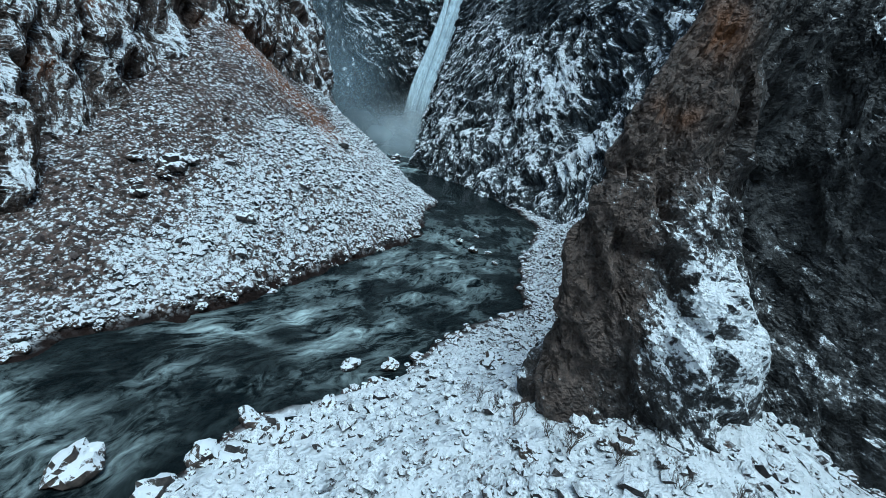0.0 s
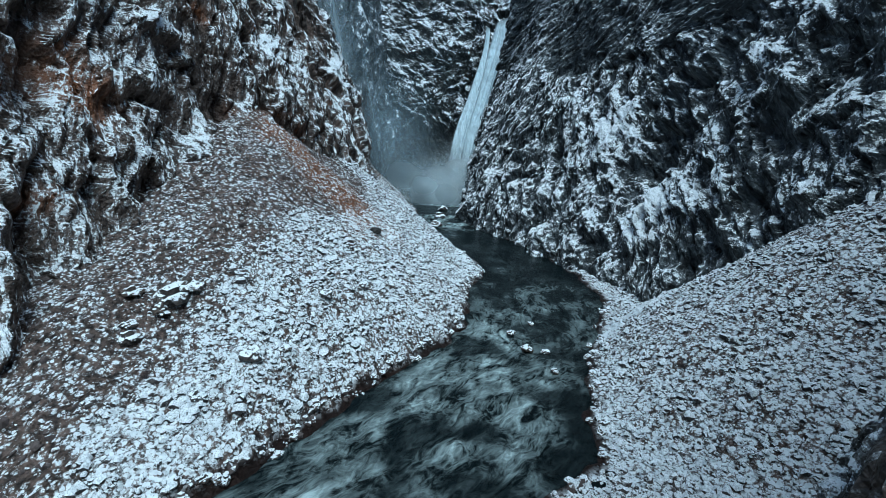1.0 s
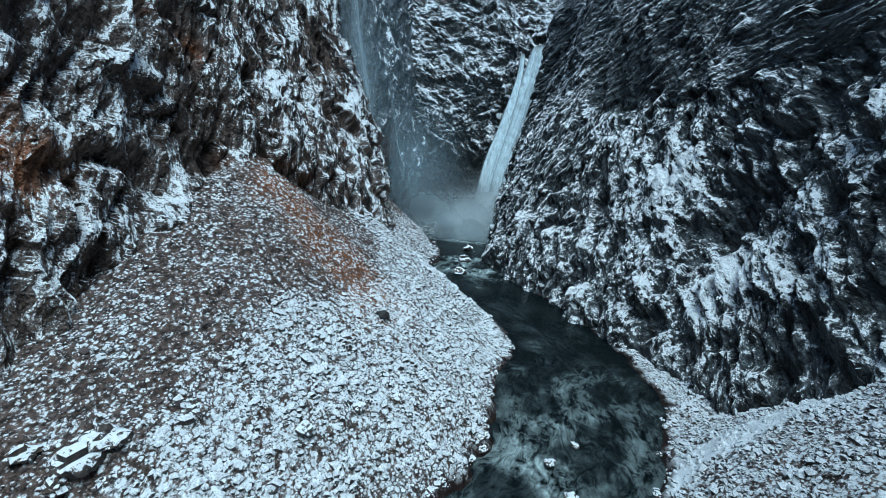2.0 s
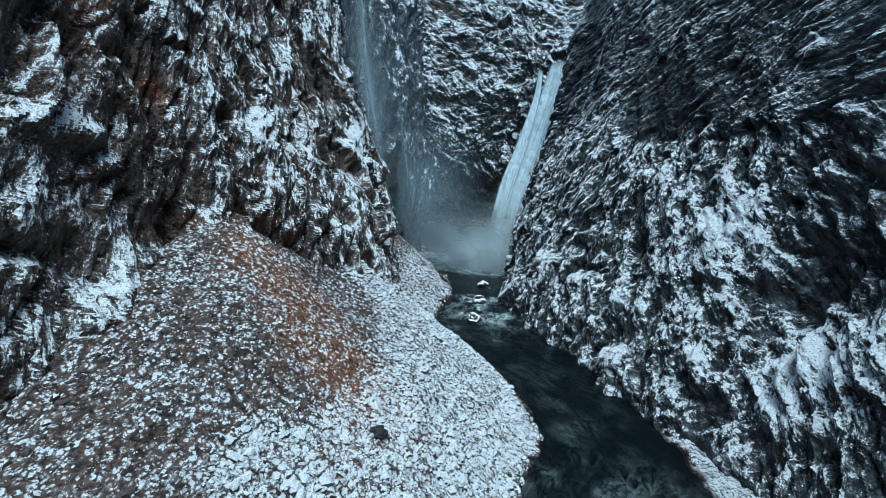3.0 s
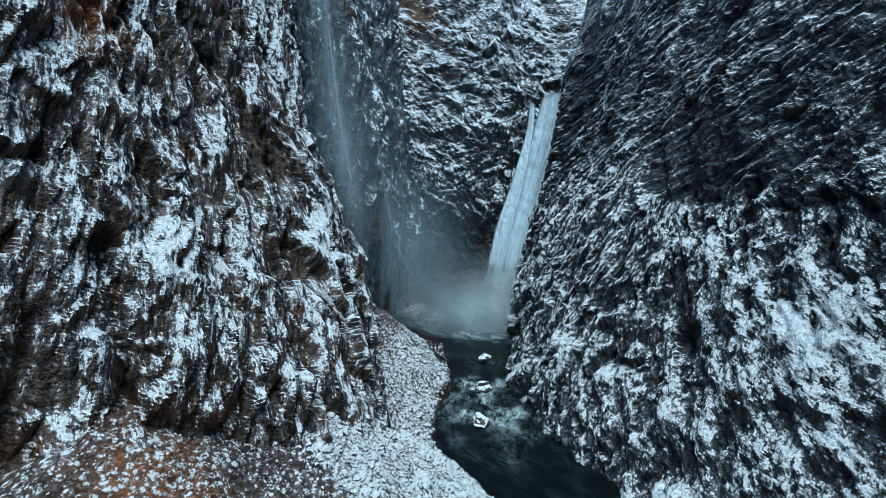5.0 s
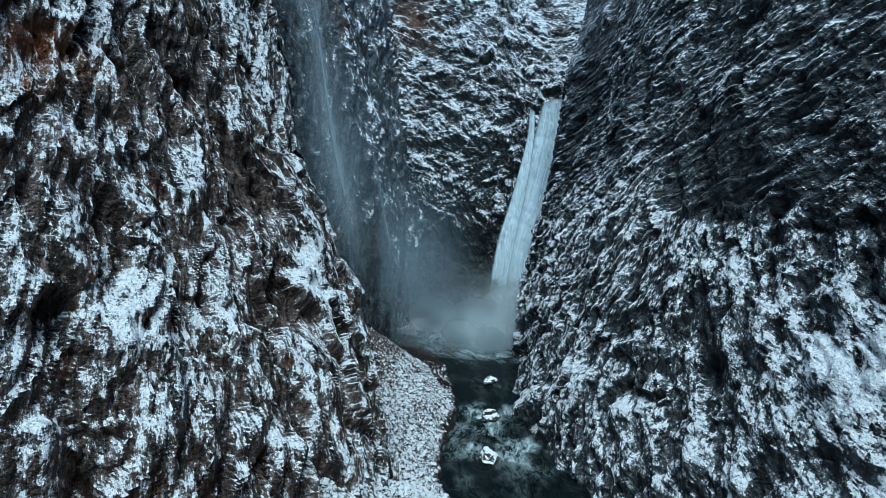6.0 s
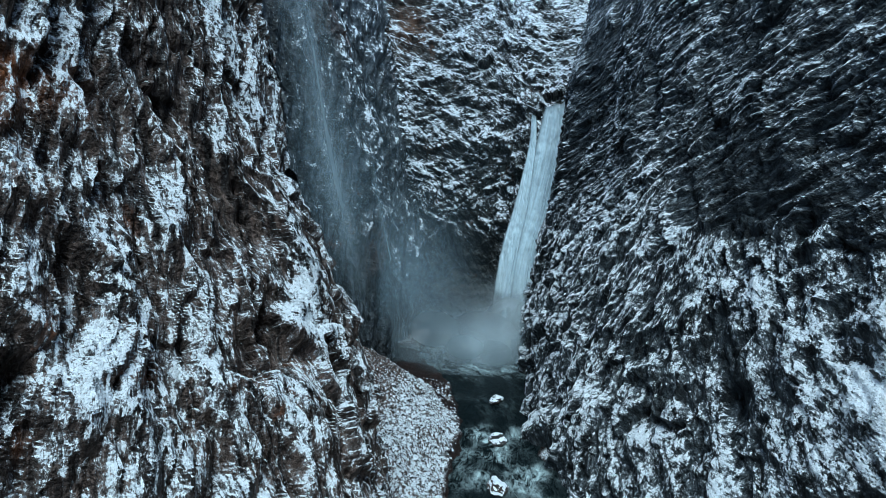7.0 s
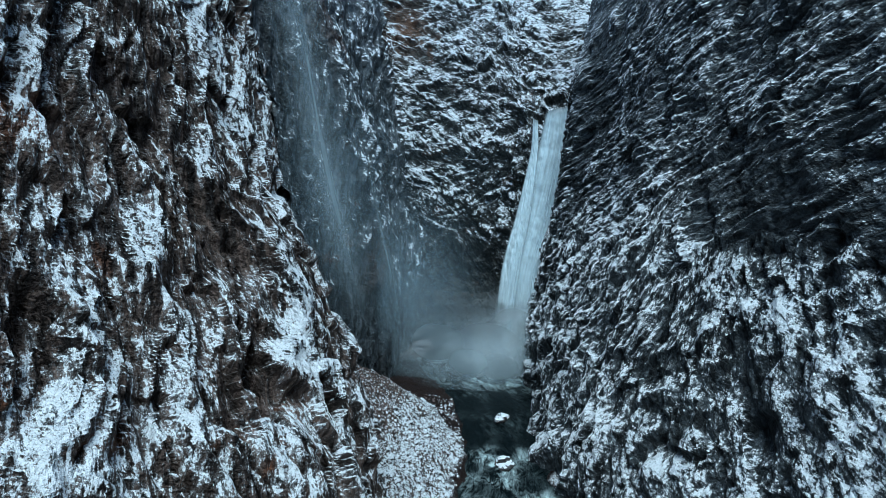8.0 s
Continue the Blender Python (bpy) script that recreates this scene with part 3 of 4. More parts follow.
cliff("wall_west", LEFT, HEIGHTS, 0.38, 460, rock_left, "dark fissured gorge cliff dusted with fresh snow", columns, 1, lie=lambda S: 0.11 * np.clip((S[..., 2] - 75) / 25, 0, 1) + 0.11 * np.clip((138 - S[..., 1]) / 15, 0, 1), features=LEFT_FORMS, ochre=[(-87, 149, 112, 6.3, 4.1, 0, 0.9), (-84, 151, 106, 2.4, 2.0, 0, 0.8), (-86, 144, 107, 2.6, 2.7, 0, 0.8), (-79, 110, 82, 3.0, 3.9, 0, 0.8), (-77, 124, 78, 3.2, 1.7, 0, 0.8), (-69, 132, 53, 5.8, 2.6, 0, 0.6), (-73, 85, 52, 6.2, 6.4, 0, 0.8), (-68, 73, 32, 2.7, 3.4, 0, 0.7), (-78, 123, 79, 3.0, 2.5, 0, 0.9), (-71, 149, 74, 2.1, 1.2, 0, 0.7), (-73, 137, 70, 1.5, 1.2, 0, 0.7)], grass=[(-66, 70, 32, 30, 20, 0, 1.2), (-76, 112, 58, 14, 8, 0, 0.9), (-72, 95, 48, 14, 10, 0, 0.8), (-81, 98, 76, 26, 18, 0, 0.9)])
cliff("wall_recess", RECESS, HEIGHTS, 0.8, 300, rock_recess, "dark wet cliff with snow behind falling spray", columns, 1, dense=230, features=RECESS_FORMS, ochre=[(-122, 318, 192, 14, 22, 0, 1), (-92, 300, 78, 10, 12, 0, 0.6)])
cliff("wall_north", BACK, HEIGHTS, 0.8, 300, rock_back, "snow-streaked headwall of the gorge above the fall", crags, 1, dense=230, features=BACK_FORMS, ochre=[(-112, 432, 250, 16, 30, 0, 1)], grain=lambda S: np.stack([0.8 * S[..., 0] + 0.6 * S[..., 2], S[..., 1], 0.35 * (0.8 * S[..., 2] - 0.6 * S[..., 0])], -1))
cliff("wall_east", RIGHT, HEIGHTS, 0.45, 450, rock_right, "dark slabby gorge cliff with snowy slanting ledges", slabs, 1, lie=lower_snow, features=RIGHT_FORMS, grain=dipping, cleft=0.2)
cliff("wall_spur", TOWER, (-4, 12, 24, 36, 50, 80, 130), 0.33, 260, rock_tower, "brown lichen-stained rock spur with a snowy ramp", tower_relief, 1, dense=60, features=TOWER_FORMS, ochre=[(14, 27, 30, 1.0, 0.9, 0, 0.9), (16, 28, 36, 1.2, 1.5, 0, 0.7)], grass=[(10, 26, 15, 4, 12, 0, 1.1), (11, 27, 23, 3.5, 8, 0, 1.1), (15, 28, 33, 5, 10, 0, 1.0)], grain=lambda S: S * (0.9, 0.9, 0.4), warp=1.2)

# the walls behind the viewpoint
REAR = [
    [(80, 84), (64, 0), (60, -340), (0, -380), (-58, -340), (-52, 16)],
    [(85, 82), (75, 0), (70, -345), (0, -385), (-66, -345), (-66, 18)],
    [(90, 80), (82, 0), (78, -350), (0, -395), (-72, -350), (-72, 18)],
    [(96, 78), (88, 0), (85, -355), (0, -405), (-80, -355), (-80, 18)],
    [(108, 76), (100, 0), (98, -360), (0, -415), (-92, -360), (-94, 18)],
    [(126, 74), (118, 0), (115, -380), (0, -430), (-112, -380), (-114, 18)],
]
cliff("wall_south", REAR, HEIGHTS, 3.0, 90, rock_right, "dark gorge cliffs behind with patches of snow", slabs, 1)

RIVER_Y = (-380, 20, 38, 44, 50, 57, 66, 86, 103, 115, 137, 156, 177, 195, 208, 225, 249, 284, 330, 420)
RIVER_L = (-50, -46, -41.5, -41, -35, -29, -24.5, -16.5, -7, -3.5, -4, 0.3, -9, -25, -39, -42, -41, -51, -78, -80)
BANK_Y = (-380, 0, 26, 31, 35, 38, 42, 51, 58, 72, 88, 105, 138, 160, 186, 213, 240, 289, 330, 420)
BANK_R = (-30, -20, -17, -16.4, -15, -9.5, -2.4, 2, 5, 19, 21, 25, 36, 32, 23, 5, -13, -11, -6, -5)


def river_z(y):
    return np.interp(y, (-380, 63, 87, 112, 160, 242, 272, 290, 420), (-11, 0, 1.5, 3.2, 8.7, 17, 20, 20.5, 20.5))


def smax(a, b, k=3.0):
    h = np.clip(0.5 + 0.5 * (a - b) / k, 0, 1)
    return b + (a - b) * h + k * h * (1 - h)


def cone(x, y, cx, cy, top, slope, ax=1.0, ay=1.0):
    return top - slope * np.hypot((x - cx) * ax, (y - cy) * ay)


def rim_out(x, y):
    """How far outside the gorge's rim a place lies."""
    left = np.interp(y, (-380, 15, 70, 140, 206, 280, 340, 440), (-112, -116, -122, -126, -131, -155, -162, -135))
    right = np.interp(y, (-380, 0, 70, 165, 235, 305, 375, 450), (115, 118, 124, 116, 84, 45, 30, 60))
    return np.maximum(np.maximum(left - x, x - right), np.maximum(y - 450, -y - 385))


def bank_out(x, y):
    """How far up the bank from the water's edge a place lies."""
    wob = 1.6 * fbm(np.stack([x, y, 0 * x], -1) / 7, 3)
    return np.maximum(np.interp(y, RIVER_Y, RIVER_L) - x, x - np.interp(y, BANK_Y, BANK_R)) + wob


def ground_z(x, y):
    p = np.stack([x, y, 0 * x], -1)
    wob = 1.6 * fbm(p / 7, 3)
    dl = np.interp(y, RIVER_Y, RIVER_L) - x + wob
    dr = x - np.interp(y, BANK_Y, BANK_R) + wob
    base = river_z(y)
    out = np.maximum(dl, dr)
    bed = base + np.clip(out * 0.55, -1.6, 0.5)
    left = smax(base + 0.12 * dl, cone(x, y, -70, 134, 56, 0.65, 1.15, 0.9))
    left = smax(left, cone(x, y, -62, 158, 52, 0.75))
    left = smax(left, cone(x, y, -78, 235, 55, 0.8))
    right = smax(base + 0.06 * dr, cone(x, y, 75, 100, 44, 0.82))
    right = smax(right, cone(x, y, 20, 24, 14, 0.46, 1, 1.0))
    left, right = np.minimum(left, bed + 0.9 * np.maximum(dl, 0)), np.minimum(right, bed + 0.9 * np.maximum(dr, 0))
    h = np.where(dl > 0, left, np.where(dr > 0, right, bed))
    h = h + (1.1 * fbm(p / 15, 3) + 0.35 * fbm(p / 2.4, 3)) * np.clip(out / 4, 0, 1)
    far = np.clip(rim_out(x, y) / 14, 0, 1)
    roll = 286 + 14 * fbm(p / 180, 4) + 6 * fbm(p / 30, 3)
    return h + (roll - h) * far * far * (3 - 2 * far)


def spread(lo, hi, fine, far, n):
    side = (far - max(abs(lo), abs(hi))) * (np.linspace(0, 1, n)[1:] ** 2.5)
    return np.concatenate([(lo - side)[::-1], np.arange(lo, hi, fine), hi + side])


gx, gy = np.meshgrid(spread(-90, 90, 0.8, 4000, 30), spread(0, 300, 0.8, 4000, 30), indexing="ij")
gz = ground_z(gx, gy)


def bare_ground(x, y):
    """Where grass and gravel come through the snow (1), and where the snow lies deep (below 0)."""
    p = np.stack([x, y, 0 * x], -1)
    edge = np.interp(y, (20, 50, 80, 105, 118, 135, 150, 160), (-50, -41, -41, -40, -31, -33, -42, -60))
    bare = np.clip((edge - x + 5 * fbm(p / 9, 4)) / 5, 0, 1)
    near = np.clip((44 - np.hypot(x - 14, y - 16) + 5 * fbm(p / 6 + 4, 3)) / 8, 0, 1) * (x > -20)
    band = np.clip((4.5 - np.abs(y - 117 - 0.32 * (x - 40) + 2 * fbm(p / 7, 2))) / 2, 0, 1) * (x > 26)
    east = 0.1 * np.clip((x - 24) / 8, 0, 1) * np.clip((y - 70) / 15, 0, 1) * (y > 30) + 0.05 * (x < -30) * np.clip((y - 198) / 10, 0, 1)
    return bare + east - 0.42 * near - 0.8 * band


def wet_ground(x, y):
    """The dark wet margin along the water."""
    wide = 1.7 + 40.0 * np.clip((y - 254 - 0.35 * (x + 42)) / 30, 0, 1) * (x < -34)
    return np.clip((wide - bank_out(x, y) + fbm(np.stack([x, y, 0 * x], -1) / 3 + 6, 3)) / 1.2, 0, 1) * (y < 330)


def rust_ground(x, y):
    """A streak of russet grass down from the head of the scree."""
    p = np.stack([x, y, 0 * x], -1)
    t = np.clip(((x + 62) * 28 - (y - 132) * 8) / (28 * 28 + 8 * 8), 0, 1)
    d = np.hypot(x + 62 - 28 * t, y - 132 + 8 * t) * (1.3 - 0.45 * t) + 4 * fbm(p / 7 + 9, 4)
    return np.clip((12 - d) / 8, 0, 1)


ground = mesh_object("ground", np.stack([gx, gy, gz], -1).reshape(-1, 3), grid_quads(*gx.shape), scree,
                     attrs={"bare": bare_ground(gx, gy), "rust": rust_ground(gx, gy), "wet": wet_ground(gx, gy)})
tagged(ground, "snow-covered rubble banks and plateau around the gorge", "ground", kind="structure")

# ---- the river ----
ry = np.concatenate([np.arange(-370, 0, 4.0), np.arange(0, 352, 0.7)])
rl, rr = np.interp(ry, RIVER_Y, RIVER_L) - 4, np.interp(ry, BANK_Y, BANK_R) + 4
across = np.linspace(0, 1, 80)
rx = rl[:, None] + (rr - rl)[:, None] * across
ryy = np.repeat(ry[:, None], 80, 1)
rp = np.stack([rx, ryy, 0 * rx], -1)
wild = np.interp(ryy, (-370, 125, 150, 200, 220, 228, 246, 256, 296, 308, 352), (1, 1, 0.12, 0.06, 0.3, 1.8, 1.8, 0.1, 0.1, 1.6, 1.6))
wild = 1.3 * wild * np.clip(0.5 + 1.6 * fbm(rp / 12 + 3, 3), 0.1, 1) * np.clip(1.5 - np.abs(across - 0.47) * 2.9, 0, 1)
rz = river_z(ryy) - 0.25 + wild * (0.5 * fbm(rp / 3, 3) + 0.35 * fbm(rp / 6 + 11, 2))
mid = (rl + rr) / 2
along = np.concatenate([[0], np.cumsum(np.hypot(np.diff(mid), np.diff(ry)))])
flow = np.stack([np.repeat(along[:, None], 80, 1), across * (rr - rl)[:, None]], -1)
river = mesh_object("water", np.stack([rx, ryy, rz], -1).reshape(-1, 3), grid_quads(*rx.shape), river_water, flow.reshape(-1, 2), {"wild": wild})
tagged(river, "dark fast mountain river with white foam", "river", kind="structure")


# ---- the waterfalls and their spray ----
def part(name, ob, parent, label=""):
    ob.name = name
    ob.parent = parent
    return tagged(ob, label)


def sheet(name, left, right, mat, bulge=1.0, n=160, m=40, rough=0.6, off=0.0):
    """A falling sheet between two edge lines."""
    t = np.linspace(0, len(left) - 1, n)
    a, b = curve(left, t), curve(right, t)
    u = np.linspace(0, 1, m)
    S = a[:, None] + (b - a)[:, None] * u[None, :, None]
    S[..., 1] -= bulge * np.sin(np.pi * u)[None, :] + off
    S[..., 1] += rough * (1.5 * fbm(S * (0.35, 0.35, 0.05), 3) + 0.6 * fbm(S * (1.2, 1.2, 0.15), 2))
    flow = np.stack(np.broadcast_arrays(u[None, :], np.linspace(1, 0, n)[:, None]), -1)
    return mesh_object(name, S.reshape(-1, 3), grid_quads(n, m), mat, flow.reshape(-1, 2))


def veil(name, at, width, height, mat, bow=6.0, turn=0.0):
    """A bowed curtain of spray, soft towards its edges."""
    u, v = np.meshgrid(np.linspace(0, 1, 24), np.linspace(0, 1, 24), indexing="ij")
    x = (u - 0.5) * width
    y = bow * (2 * u - 1) ** 2 + 2.0 * fbm(np.stack([u * 3, v * 3, 0 * u + at[1]], -1), 2)
    c, s = math.cos(radians(turn)), math.sin(radians(turn))
    S = np.stack([at[0] + c * x - s * y, at[1] + s * x + c * y, at[2] + v * height], -1)
    return mesh_object(name, S.reshape(-1, 3), grid_quads(24, 24), mat, np.stack([u, v], -1).reshape(-1, 2))


fall = tagged(new("waterfall"), "tall white waterfall plunging over the headwall into a pool", "waterfall")
part("main_stream", sheet("s", [(-8, 372, 165), (-13, 366, 142), (-21, 352, 105), (-29, 338, 72), (-34, 322, 20)], [(7.5, 372, 168), (5, 366, 142), (-2, 352, 105), (-9, 338, 72), (-14, 320, 20)], fall_water, 2.5), fall, "thick white falling water")
part("side_stream", sheet("s", [(-15.5, 372, 161), (-17, 366, 140), (-25, 352, 104), (-33, 339, 72), (-38, 322, 24)], [(-12, 372, 160), (-12, 365, 140), (-16, 350, 104), (-22, 336, 72), (-28, 320, 24)], fall_water, 1.0, off=0.8), fall, "thinner strand beside the main stream")
part("spray_sheet", sheet("s", [(-14, 366, 140), (-23, 350, 105), (-33, 336, 70), (-40, 318, 22)], [(6, 366, 140), (0, 350, 105), (-8, 334, 70), (-12, 316, 22)], fall_spray, 3.0, off=2.0), fall, "loose spray in front of the stream")

side_fall = tagged(new("side_waterfall"), "thin veil of water drifting down the dark recess", "waterfall")
part("veil", sheet("s", [(-126, 240, 235), (-112, 240, 170), (-103, 240, 120), (-86, 240, 60)], [(-104, 264, 235), (-94, 264, 170), (-86, 264, 120), (-74, 264, 60)], side_spray, 0.0, rough=0.1), side_fall)
part("wisp", sheet("s", [(-94, 297, 122), (-89, 296, 95), (-83, 295, 62)], [(-91, 297, 122), (-85, 296, 95), (-77, 295, 62)], side_spray, 0.5, m=12), side_fall)

mist = tagged(new("mist_cloud"), "white spray cloud drifting up from the plunge pool", "mist")
for nm, at, w, h, mt, tn in (
    ("billow", (-26, 322, -6), 66, 82, mist_dense, 0),
    ("billow", (-40, 314, -6), 88, 74, mist_dense, 5),
    ("billow", (-62, 305, -2), 110, 84, mist_soft, 10),
    ("billow", (-46, 297, 8), 74, 52, mist_soft, 8),
    ("billow", (-32, 306, -2), 70, 62, mist_soft, 0),
    ("billow", (-78, 302, 8), 90, 120, mist_thin, 12),
    ("haze", (-72, 300, 12), 90, 110, mist_thin, 15),
    ("haze", (-92, 258, 30), 90, 150, mist_thin, 25),
    ("haze", (-58, 352, 10), 150, 230, mist_faint, 0),
):
    part(nm, veil("v", at, w, h, mt, turn=tn), mist)

# ---- loose stones ----
def stone_material(name, dark, light):
    k = Mat(name)
    own = k.node("ShaderNodeNewGeometry")
    tint = own.outputs["Random Per Island"]
    facing = k.math("ADD", k.up(own.outputs["Normal"]), k.math("MULTIPLY", k.math("SUBTRACT", k.noise(1.2, 5, 0.75), 0.5), 1.3))
    facing = k.math("SUBTRACT", facing, k.math("MULTIPLY", k.attr("bare"), k.math("ADD", 0.3, k.math("MULTIPLY", tint, 0.9))))
    snow = k.step(facing, 0.1, 0.24)
    tone = k.mix(k.math("MULTIPLY", tint, k.step(k.noise(3.0, 5, 0.7), 0.3, 0.7)), dark, light)
    tone = k.mix(k.math("MULTIPLY", k.attr("bare"), 0.5), tone, (0.15, 0.11, 0.10))
    tone = k.mix(k.math("MULTIPLY", k.attr("rust"), 0.7), tone, (0.24, 0.115, 0.06))
    k.put(k.b.inputs["Base Color"], k.mix(k.math("MULTIPLY", snow, k.step(k.noise(5.0, 4, 0.7), 0.3, 0.6, 0.4, 1.0)), tone, SNOW))
    k.put(k.b.inputs["Roughness"], 0.75)
    k.b.inputs["Specular IOR Level"].default_value = 0.3
    return k.m


stone_grey = stone_material("stone_grey", (0.012, 0.012, 0.013), (0.15, 0.135, 0.13))
PHI = (1 + 5 ** 0.5) / 2
ICO = np.array([(-1, PHI, 0), (1, PHI, 0), (-1, -PHI, 0), (1, -PHI, 0), (0, -1, PHI), (0, 1, PHI), (0, -1, -PHI), (0, 1, -PHI), (PHI, 0, -1), (PHI, 0, 1), (-PHI, 0, -1), (-PHI, 0, 1)]) / 1.9
ICO_F = np.array([(0, 11, 5), (0, 5, 1), (0, 1, 7), (0, 7, 10), (0, 10, 11), (1, 5, 9), (5, 11, 4), (11, 10, 2), (10, 7, 6), (7, 1, 8), (3, 9, 4), (3, 4, 2), (3, 2, 6), (3, 6, 8), (3, 8, 9), (4, 9, 5), (2, 4, 11), (6, 2, 10), (8, 6, 7), (9, 8, 1)])


def scatter(name, count, box, size, label, keep, seed, sink=0.2, mat=stone_grey, grey=0.0):
    """Loose stones strewn over a stretch of ground, all in one mesh."""
    r = np.random.RandomState(seed)
    x, y = r.uniform(box[0], box[1], count), r.uniform(box[2], box[3], count)
    ok = keep(x, y, r) & (r.uniform(0, 1, count) > 0.6 * np.clip(bare_ground(x, y), 0, 1)) & (fbm(np.stack([x, y, 0 * x], -1) / 1.6 + seed, 2) > r.uniform(-0.4, 0.2, count))
    x, y = x[ok], y[ok]
    n = len(x)
    big = size * np.clip(np.exp(r.normal(-0.1, 0.5, n)), 0.3, 2.3) * np.clip(1 + 1.4 * fbm(np.stack([x, y, 0 * x], -1) / 5 + seed, 3), 0.6, 1.6) * (1 - 0.35 * np.clip(bare_ground(x, y), 0, 1))
    V = 0.95 * ICO[None] * (1 + 0.3 * r.uniform(-1, 1, size=(n, 12, 1)))
    V = V * (np.stack([r.uniform(0.8, 1.2, n), r.uniform(0.7, 1.1, n), r.uniform(0.6, 0.95, n)], -1) * big[:, None])[:, None]
    a, b = r.uniform(0, 6.28, n), r.normal(0, 0.6, n)
    ca, sa, cb, sb = np.cos(a)[:, None], np.sin(a)[:, None], np.cos(b)[:, None], np.sin(b)[:, None]
    X, Z = V[..., 0] * cb + V[..., 2] * sb, -V[..., 0] * sb + V[..., 2] * cb
    X, Y = X * ca - V[..., 1] * sa, X * sa + V[..., 1] * ca
    P = np.stack([X + x[:, None], Y + y[:, None], Z + (ground_z(x, y) + sink * big)[:, None]], -1)
    F = (ICO_F[None] + 12 * np.arange(n)[:, None, None]).reshape(-1, 3)
    bare, rust = np.repeat(bare_ground(x, y) + 0.8 * wet_ground(x, y) + grey, 12), np.repeat(rust_ground(x, y), 12)
    ob = mesh_object(name, P.reshape(-1, 3), F, mat, smooth=False, attrs={"bare": bare, "rust": rust})
    return tagged(ob, label, "stones", kind="stuff")


def bank_left(x, y, margin=0.4):
    return x < np.interp(y, RIVER_Y, RIVER_L) - margin


def bank_right(x, y, margin=0.4):
    return x > np.interp(y, BANK_Y, BANK_R) + margin


scatter("scree_stones", 62000, (-72, 4, 25, 200), 0.29, "snow-capped angular stones on the western scree", lambda x, y, r: bank_left(x, y) & (x > -76 + 0.0 * y), 3)
scatter("scree_stones", 9000, (-90, -36, 200, 285), 0.36, "snow-capped stones on the fan below the recess", lambda x, y, r: bank_left(x, y), 4)
scatter("bank_stones", 34000, (14, 80, 45, 172), 0.27, "snow-capped stones on the eastern scree", lambda x, y, r: bank_right(x, y), 5)
scatter("bank_stones", 15000, (-22, 34, 5, 75), 0.25, "small snowy stones on the near river bank", lambda x, y, r: bank_right(x, y), 6, grey=0.5)

# ---- boulders ----
def boulder_material():
    k = Mat("boulder_rock")
    rand = k.node("ShaderNodeObjectInfo").outputs["Random"]
    own = k.node("ShaderNodeNewGeometry").outputs["Normal"]
    n = k.bump(k.noise(1.8, 7, 0.65), 0.25)
    facing = k.math("ADD", k.up(own), k.math("MULTIPLY", k.math("SUBTRACT", k.noise(2.6, 4, 0.75), 0.5), 1.7))
    snow = k.step(facing, 0.56, 0.68)
    tone = k.mix(k.step(k.noise(1.2, 6, 0.7), 0.3, 0.7), (0.012, 0.011, 0.011), k.mix(rand, (0.09, 0.08, 0.075), (0.17, 0.12, 0.09)))
    k.put(k.b.inputs["Base Color"], k.mix(snow, tone, SNOW))
    k.put(k.b.inputs["Normal"], n)
    k.b.inputs["Roughness"].default_value = 0.75
    return k.m


boulder_rock = boulder_material()


boulder_bare = Mat("bare_boulder")
boulder_bare.put(boulder_bare.b.inputs["Base Color"], boulder_bare.mix(boulder_bare.noise(1.5, 6, 0.7), (0.008, 0.008, 0.008), (0.05, 0.045, 0.04)))
boulder_bare.put(boulder_bare.b.inputs["Normal"], boulder_bare.bump(boulder_bare.noise(2.0, 6, 0.65), 0.25))
boulder_bare.b.inputs["Roughness"].default_value = 0.7


def boulder_mesh(seed, mat=boulder_rock):
    bm = bmesh.new()
    bmesh.ops.create_icosphere(bm, subdivisions=3, radius=1.0)
    P = np.array([v.co for v in bm.verts])
    d = 1 + 0.5 * facets(P * 0.75 + seed * 11.3) + 0.2 * facets(P * 1.9 + seed * 5.1) + 0.06 * fbm(P * 4 + seed, 3)
    for v, q in zip(bm.verts, P * d[:, None]):
        v.co = (q[0] * 1.15, q[1] * 0.9, max(q[2], -0.5) * 0.75)
    me = bpy.data.meshes.new("boulder")
    bm.to_mesh(me)
    bm.free()
    me.materials.append(mat)
    return me


BOULDERS = [boulder_mesh(k) for k in range(7)]
brand = random.Random(11)


def boulder(x, y, size, label, group, z=None, squash=1.0):
    ob = new("boulder", brand.choice(BOULDERS))
    h = float(ground_z(np.array([x]), np.array([y]))[0]) if z is None else z
    ob.matrix_world = pose(x, y, h + 0.2 * size, brand.uniform(-14, 14), brand.uniform(-14, 14), brand.uniform(0, 360)) @ Matrix.Diagonal((size, size, size * squash, 1))
    return tagged(ob, label, "boulder", group)


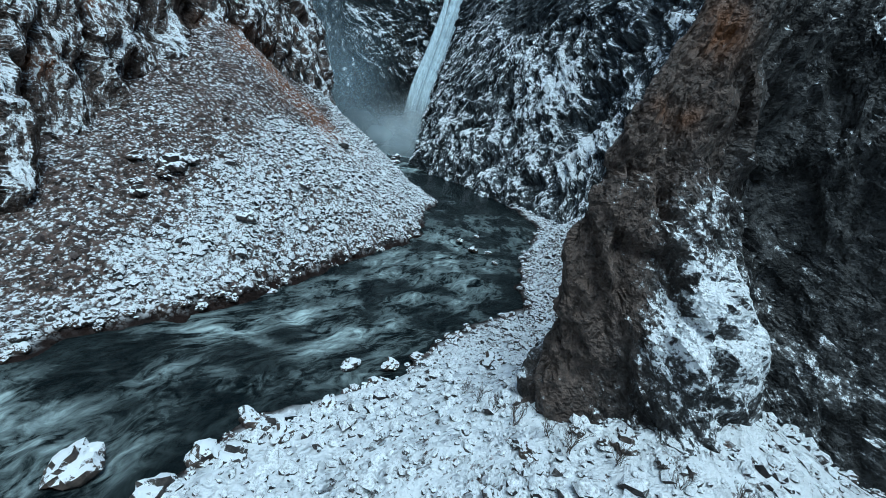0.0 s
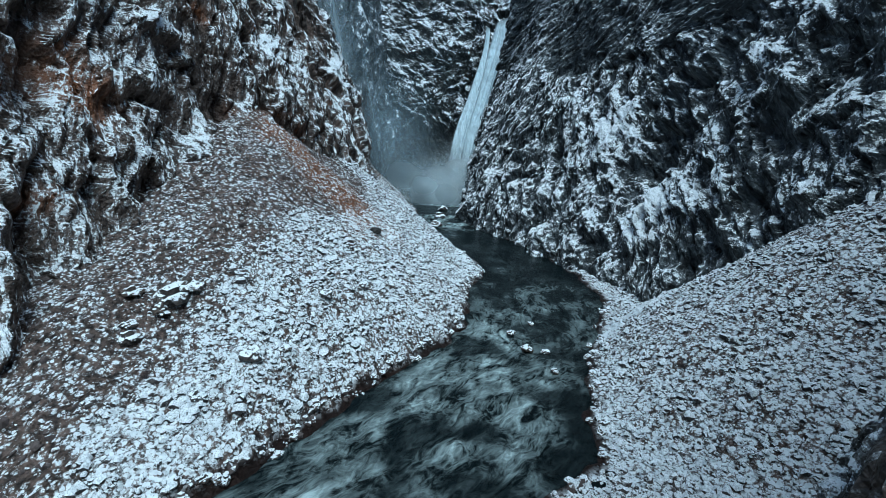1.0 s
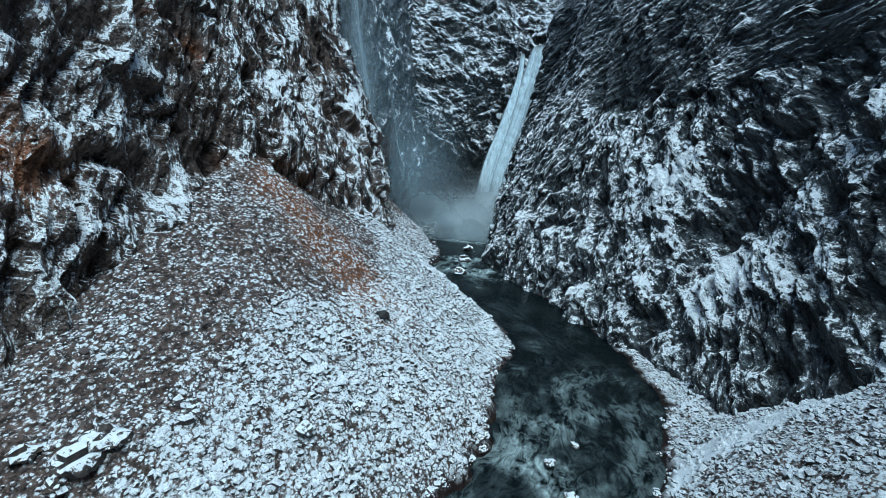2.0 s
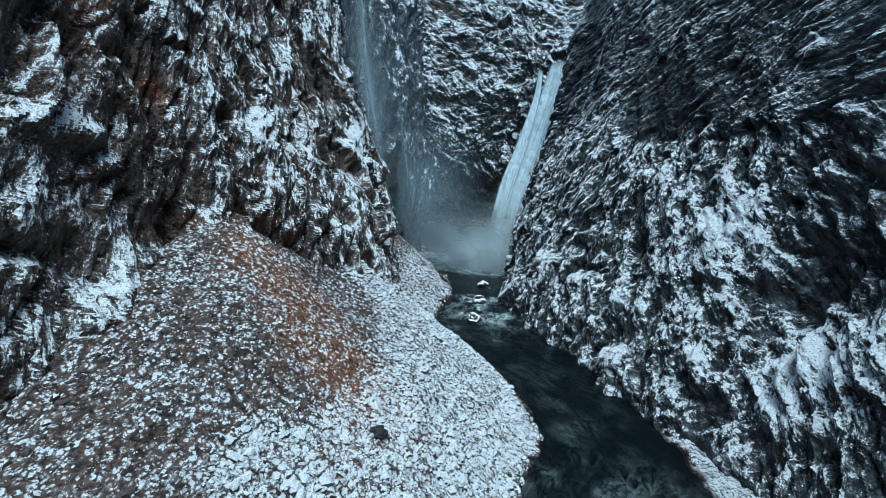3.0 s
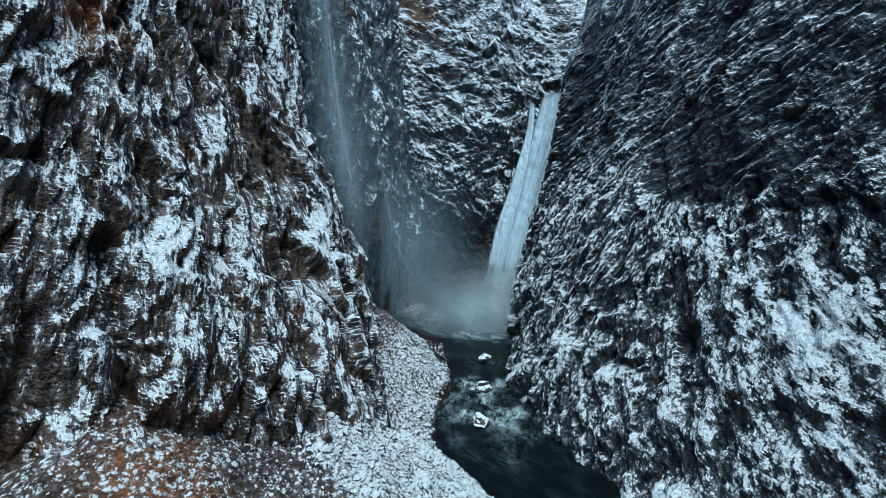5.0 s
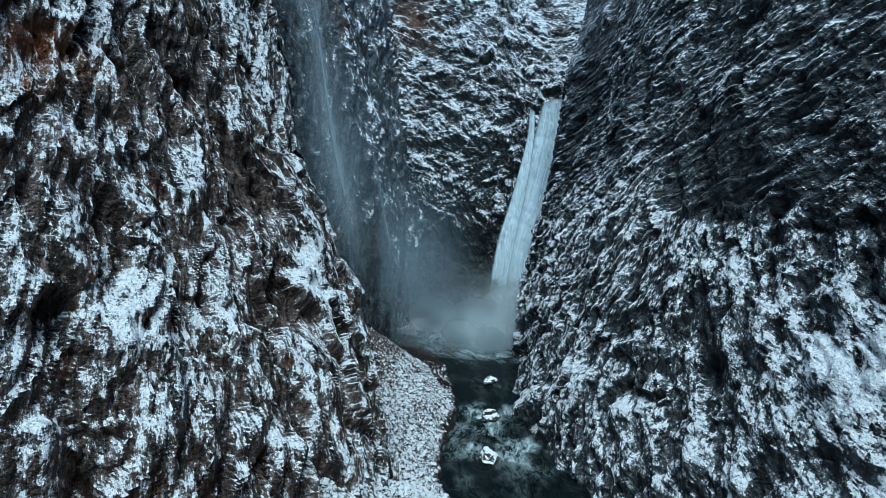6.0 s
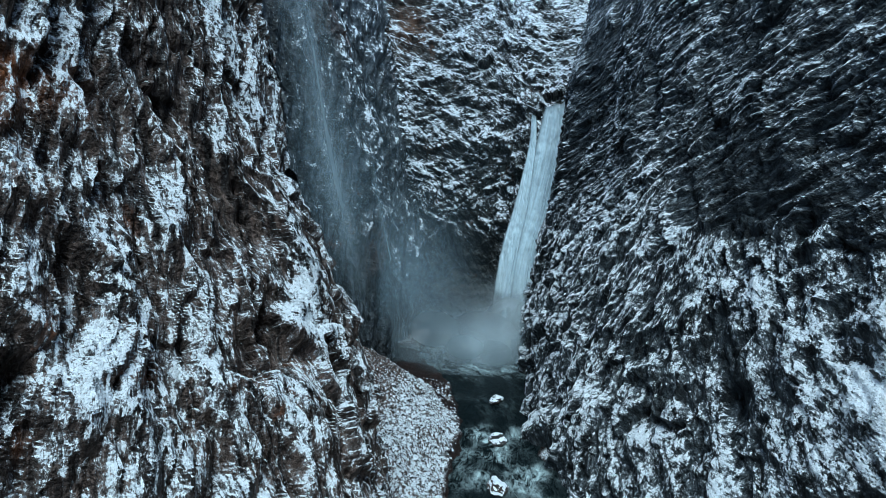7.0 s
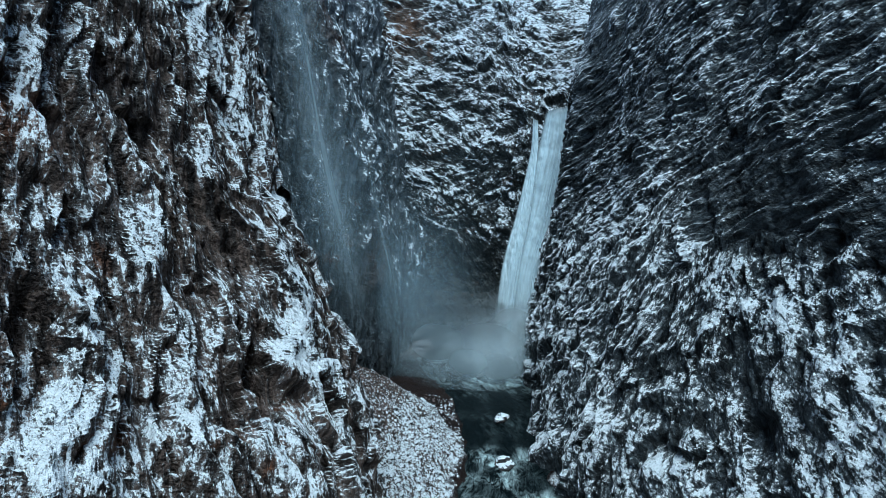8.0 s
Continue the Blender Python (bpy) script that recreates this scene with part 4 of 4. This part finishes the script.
IN_WATER = "snow-capped boulder standing in the dark river"
ON_BANK = "angular snow-capped boulder at the water's edge"
ON_SCREE = "large dark stone half buried in the snowy scree"
for x, y, size in ((-24.5, 26.5, 1.7), (-7.6, 45.3, 1.1), (-3.0, 46.5, 1.0), (11, 104, 1.3), (15, 104, 0.8), (-29.4, 271.4, 2.6), (-27.5, 244.7, 2.8), (-27, 223, 3.0), (8, 112, 0.9), (16, 96, 0.8), (13, 118, 0.7)):
    boulder(x, y, size, IN_WATER, "boulders in the river", float(river_z(y)), 0.9)
for x, y, size in ((-5.5, 41.6, 1.3), (-4, 40.6, 0.9), (-15.6, 35.4, 1.0), (-14, 33.5, 1.1), (-12, 33, 1.3), (-10.8, 31.5, 1.0), (-16, 29, 1.3), (-13.5, 28.5, 1.1), (-17, 25, 1.4), (-8, 36.5, 0.9), (-3, 42.6, 1.0), (0.5, 48.5, 0.9), (7.9, 39.5, 1.1)):
    boulder(x, y, size, ON_BANK, "boulders on the near bank")
for x, y, size in ((-46.6, 76.2, 1.9), (-46.9, 73.6, 2.1), (-47.2, 71.6, 1.4), (-48, 67, 1.3), (-49.6, 68.4, 0.9), (-33, 72, 1.5), (-20, 105, 1.0), (-24, 98, 1.1), (-29, 90, 1.2), (-30, 76, 1.0), (-52, 72, 1.3), (-36, 64, 1.0), (-17, 112, 0.9)):
    boulder(x, y, size, ON_SCREE, "large stones on the scree")
dark = boulder(-27.9, 118.6, 1.25, "dark bare boulder alone on the white scree", "large stones on the scree")
dark.data = boulder_mesh(9, boulder_bare.m)
for k in range(60):
    y = brand.uniform(30, 165)
    x = float(np.interp(y, RIVER_Y, RIVER_L)) - brand.uniform(0.0, 2.0)
    boulder(x, y, brand.uniform(0.4, 0.85), ON_BANK, "boulders along the western waterline")
for k in range(50):
    y = brand.uniform(45, 138)
    x = float(np.interp(y, BANK_Y, BANK_R)) + brand.uniform(-1.2, 1.6)
    boulder(x, y, brand.uniform(0.35, 0.8), ON_BANK, "boulders along the eastern waterline")
for k in range(34):
    boulder(brand.uniform(4, 34), brand.uniform(8, 24), brand.uniform(0.3, 0.75), "dark stone poking out of deep snow", "stones in the snow below the spur")


# ---- bare shrubs below the spur ----
twig_bark = Mat("twig_bark")
twig_bark.put(twig_bark.b.inputs["Base Color"], twig_bark.mix(twig_bark.noise(3.0, 4), (0.035, 0.025, 0.02), (0.11, 0.08, 0.065)))
twig_bark.b.inputs["Roughness"].default_value = 0.8


def shrub_mesh(seed):
    r = random.Random(seed)
    bm = bmesh.new()

    def limb(a, b, ra, rb):
        d = (b - a).normalized()
        u = d.orthogonal().normalized()
        w = d.cross(u)
        ring = []
        for c, rad in ((a, ra), (b, rb)):
            ring.append([bm.verts.new(c + (u * math.cos(q) + w * math.sin(q)) * rad) for q in (0, 2.09, 4.19)])
        for k in range(3):
            bm.faces.new((ring[0][k], ring[0][(k + 1) % 3], ring[1][(k + 1) % 3], ring[1][k]))

    def grow(a, d, length, rad, depth):
        b = a + d * length
        limb(a, b, rad, rad * 0.6)
        if depth:
            for k in range(3):
                e = (d + Vector((r.uniform(-0.7, 0.7), r.uniform(-0.7, 0.7), r.uniform(-0.1, 0.5)))).normalized()
                grow(b if k else a + d * length * 0.6, e, length * r.uniform(0.55, 0.8), rad * 0.6, depth - 1)

    for k in range(6):
        grow(Vector((r.uniform(-0.2, 0.2), r.uniform(-0.2, 0.2), -0.1)), Vector((r.uniform(-0.6, 0.6), r.uniform(-0.6, 0.6), 1)).normalized(), r.uniform(0.7, 1.1), 0.035, 3)
    me = bpy.data.meshes.new("shrub")
    bm.to_mesh(me)
    bm.free()
    me.materials.append(twig_bark.m)
    return me


SHRUBS = [shrub_mesh(k) for k in range(4)]
for x, y, size in ((7.6, 25.5, 0.9), (6.4, 27.5, 0.8), (10.2, 22.0, 1.0), (9.2, 23.2, 0.7), (5.4, 29, 0.7), (12.6, 20.6, 0.8), (17.5, 17.5, 0.8), (15, 18.6, 0.7), (20.5, 16.8, 0.7), (4.6, 31.5, 0.6)):
    ob = new("shrub", brand.choice(SHRUBS))
    ob.matrix_world = pose(x, y, float(ground_z(np.array([x]), np.array([y]))[0]), 0, 0, brand.uniform(0, 360)) @ Matrix.Scale(size, 4)
    tagged(ob, "leafless brown shrub growing out of the snow", "shrub", "shrubs below the rock spur")
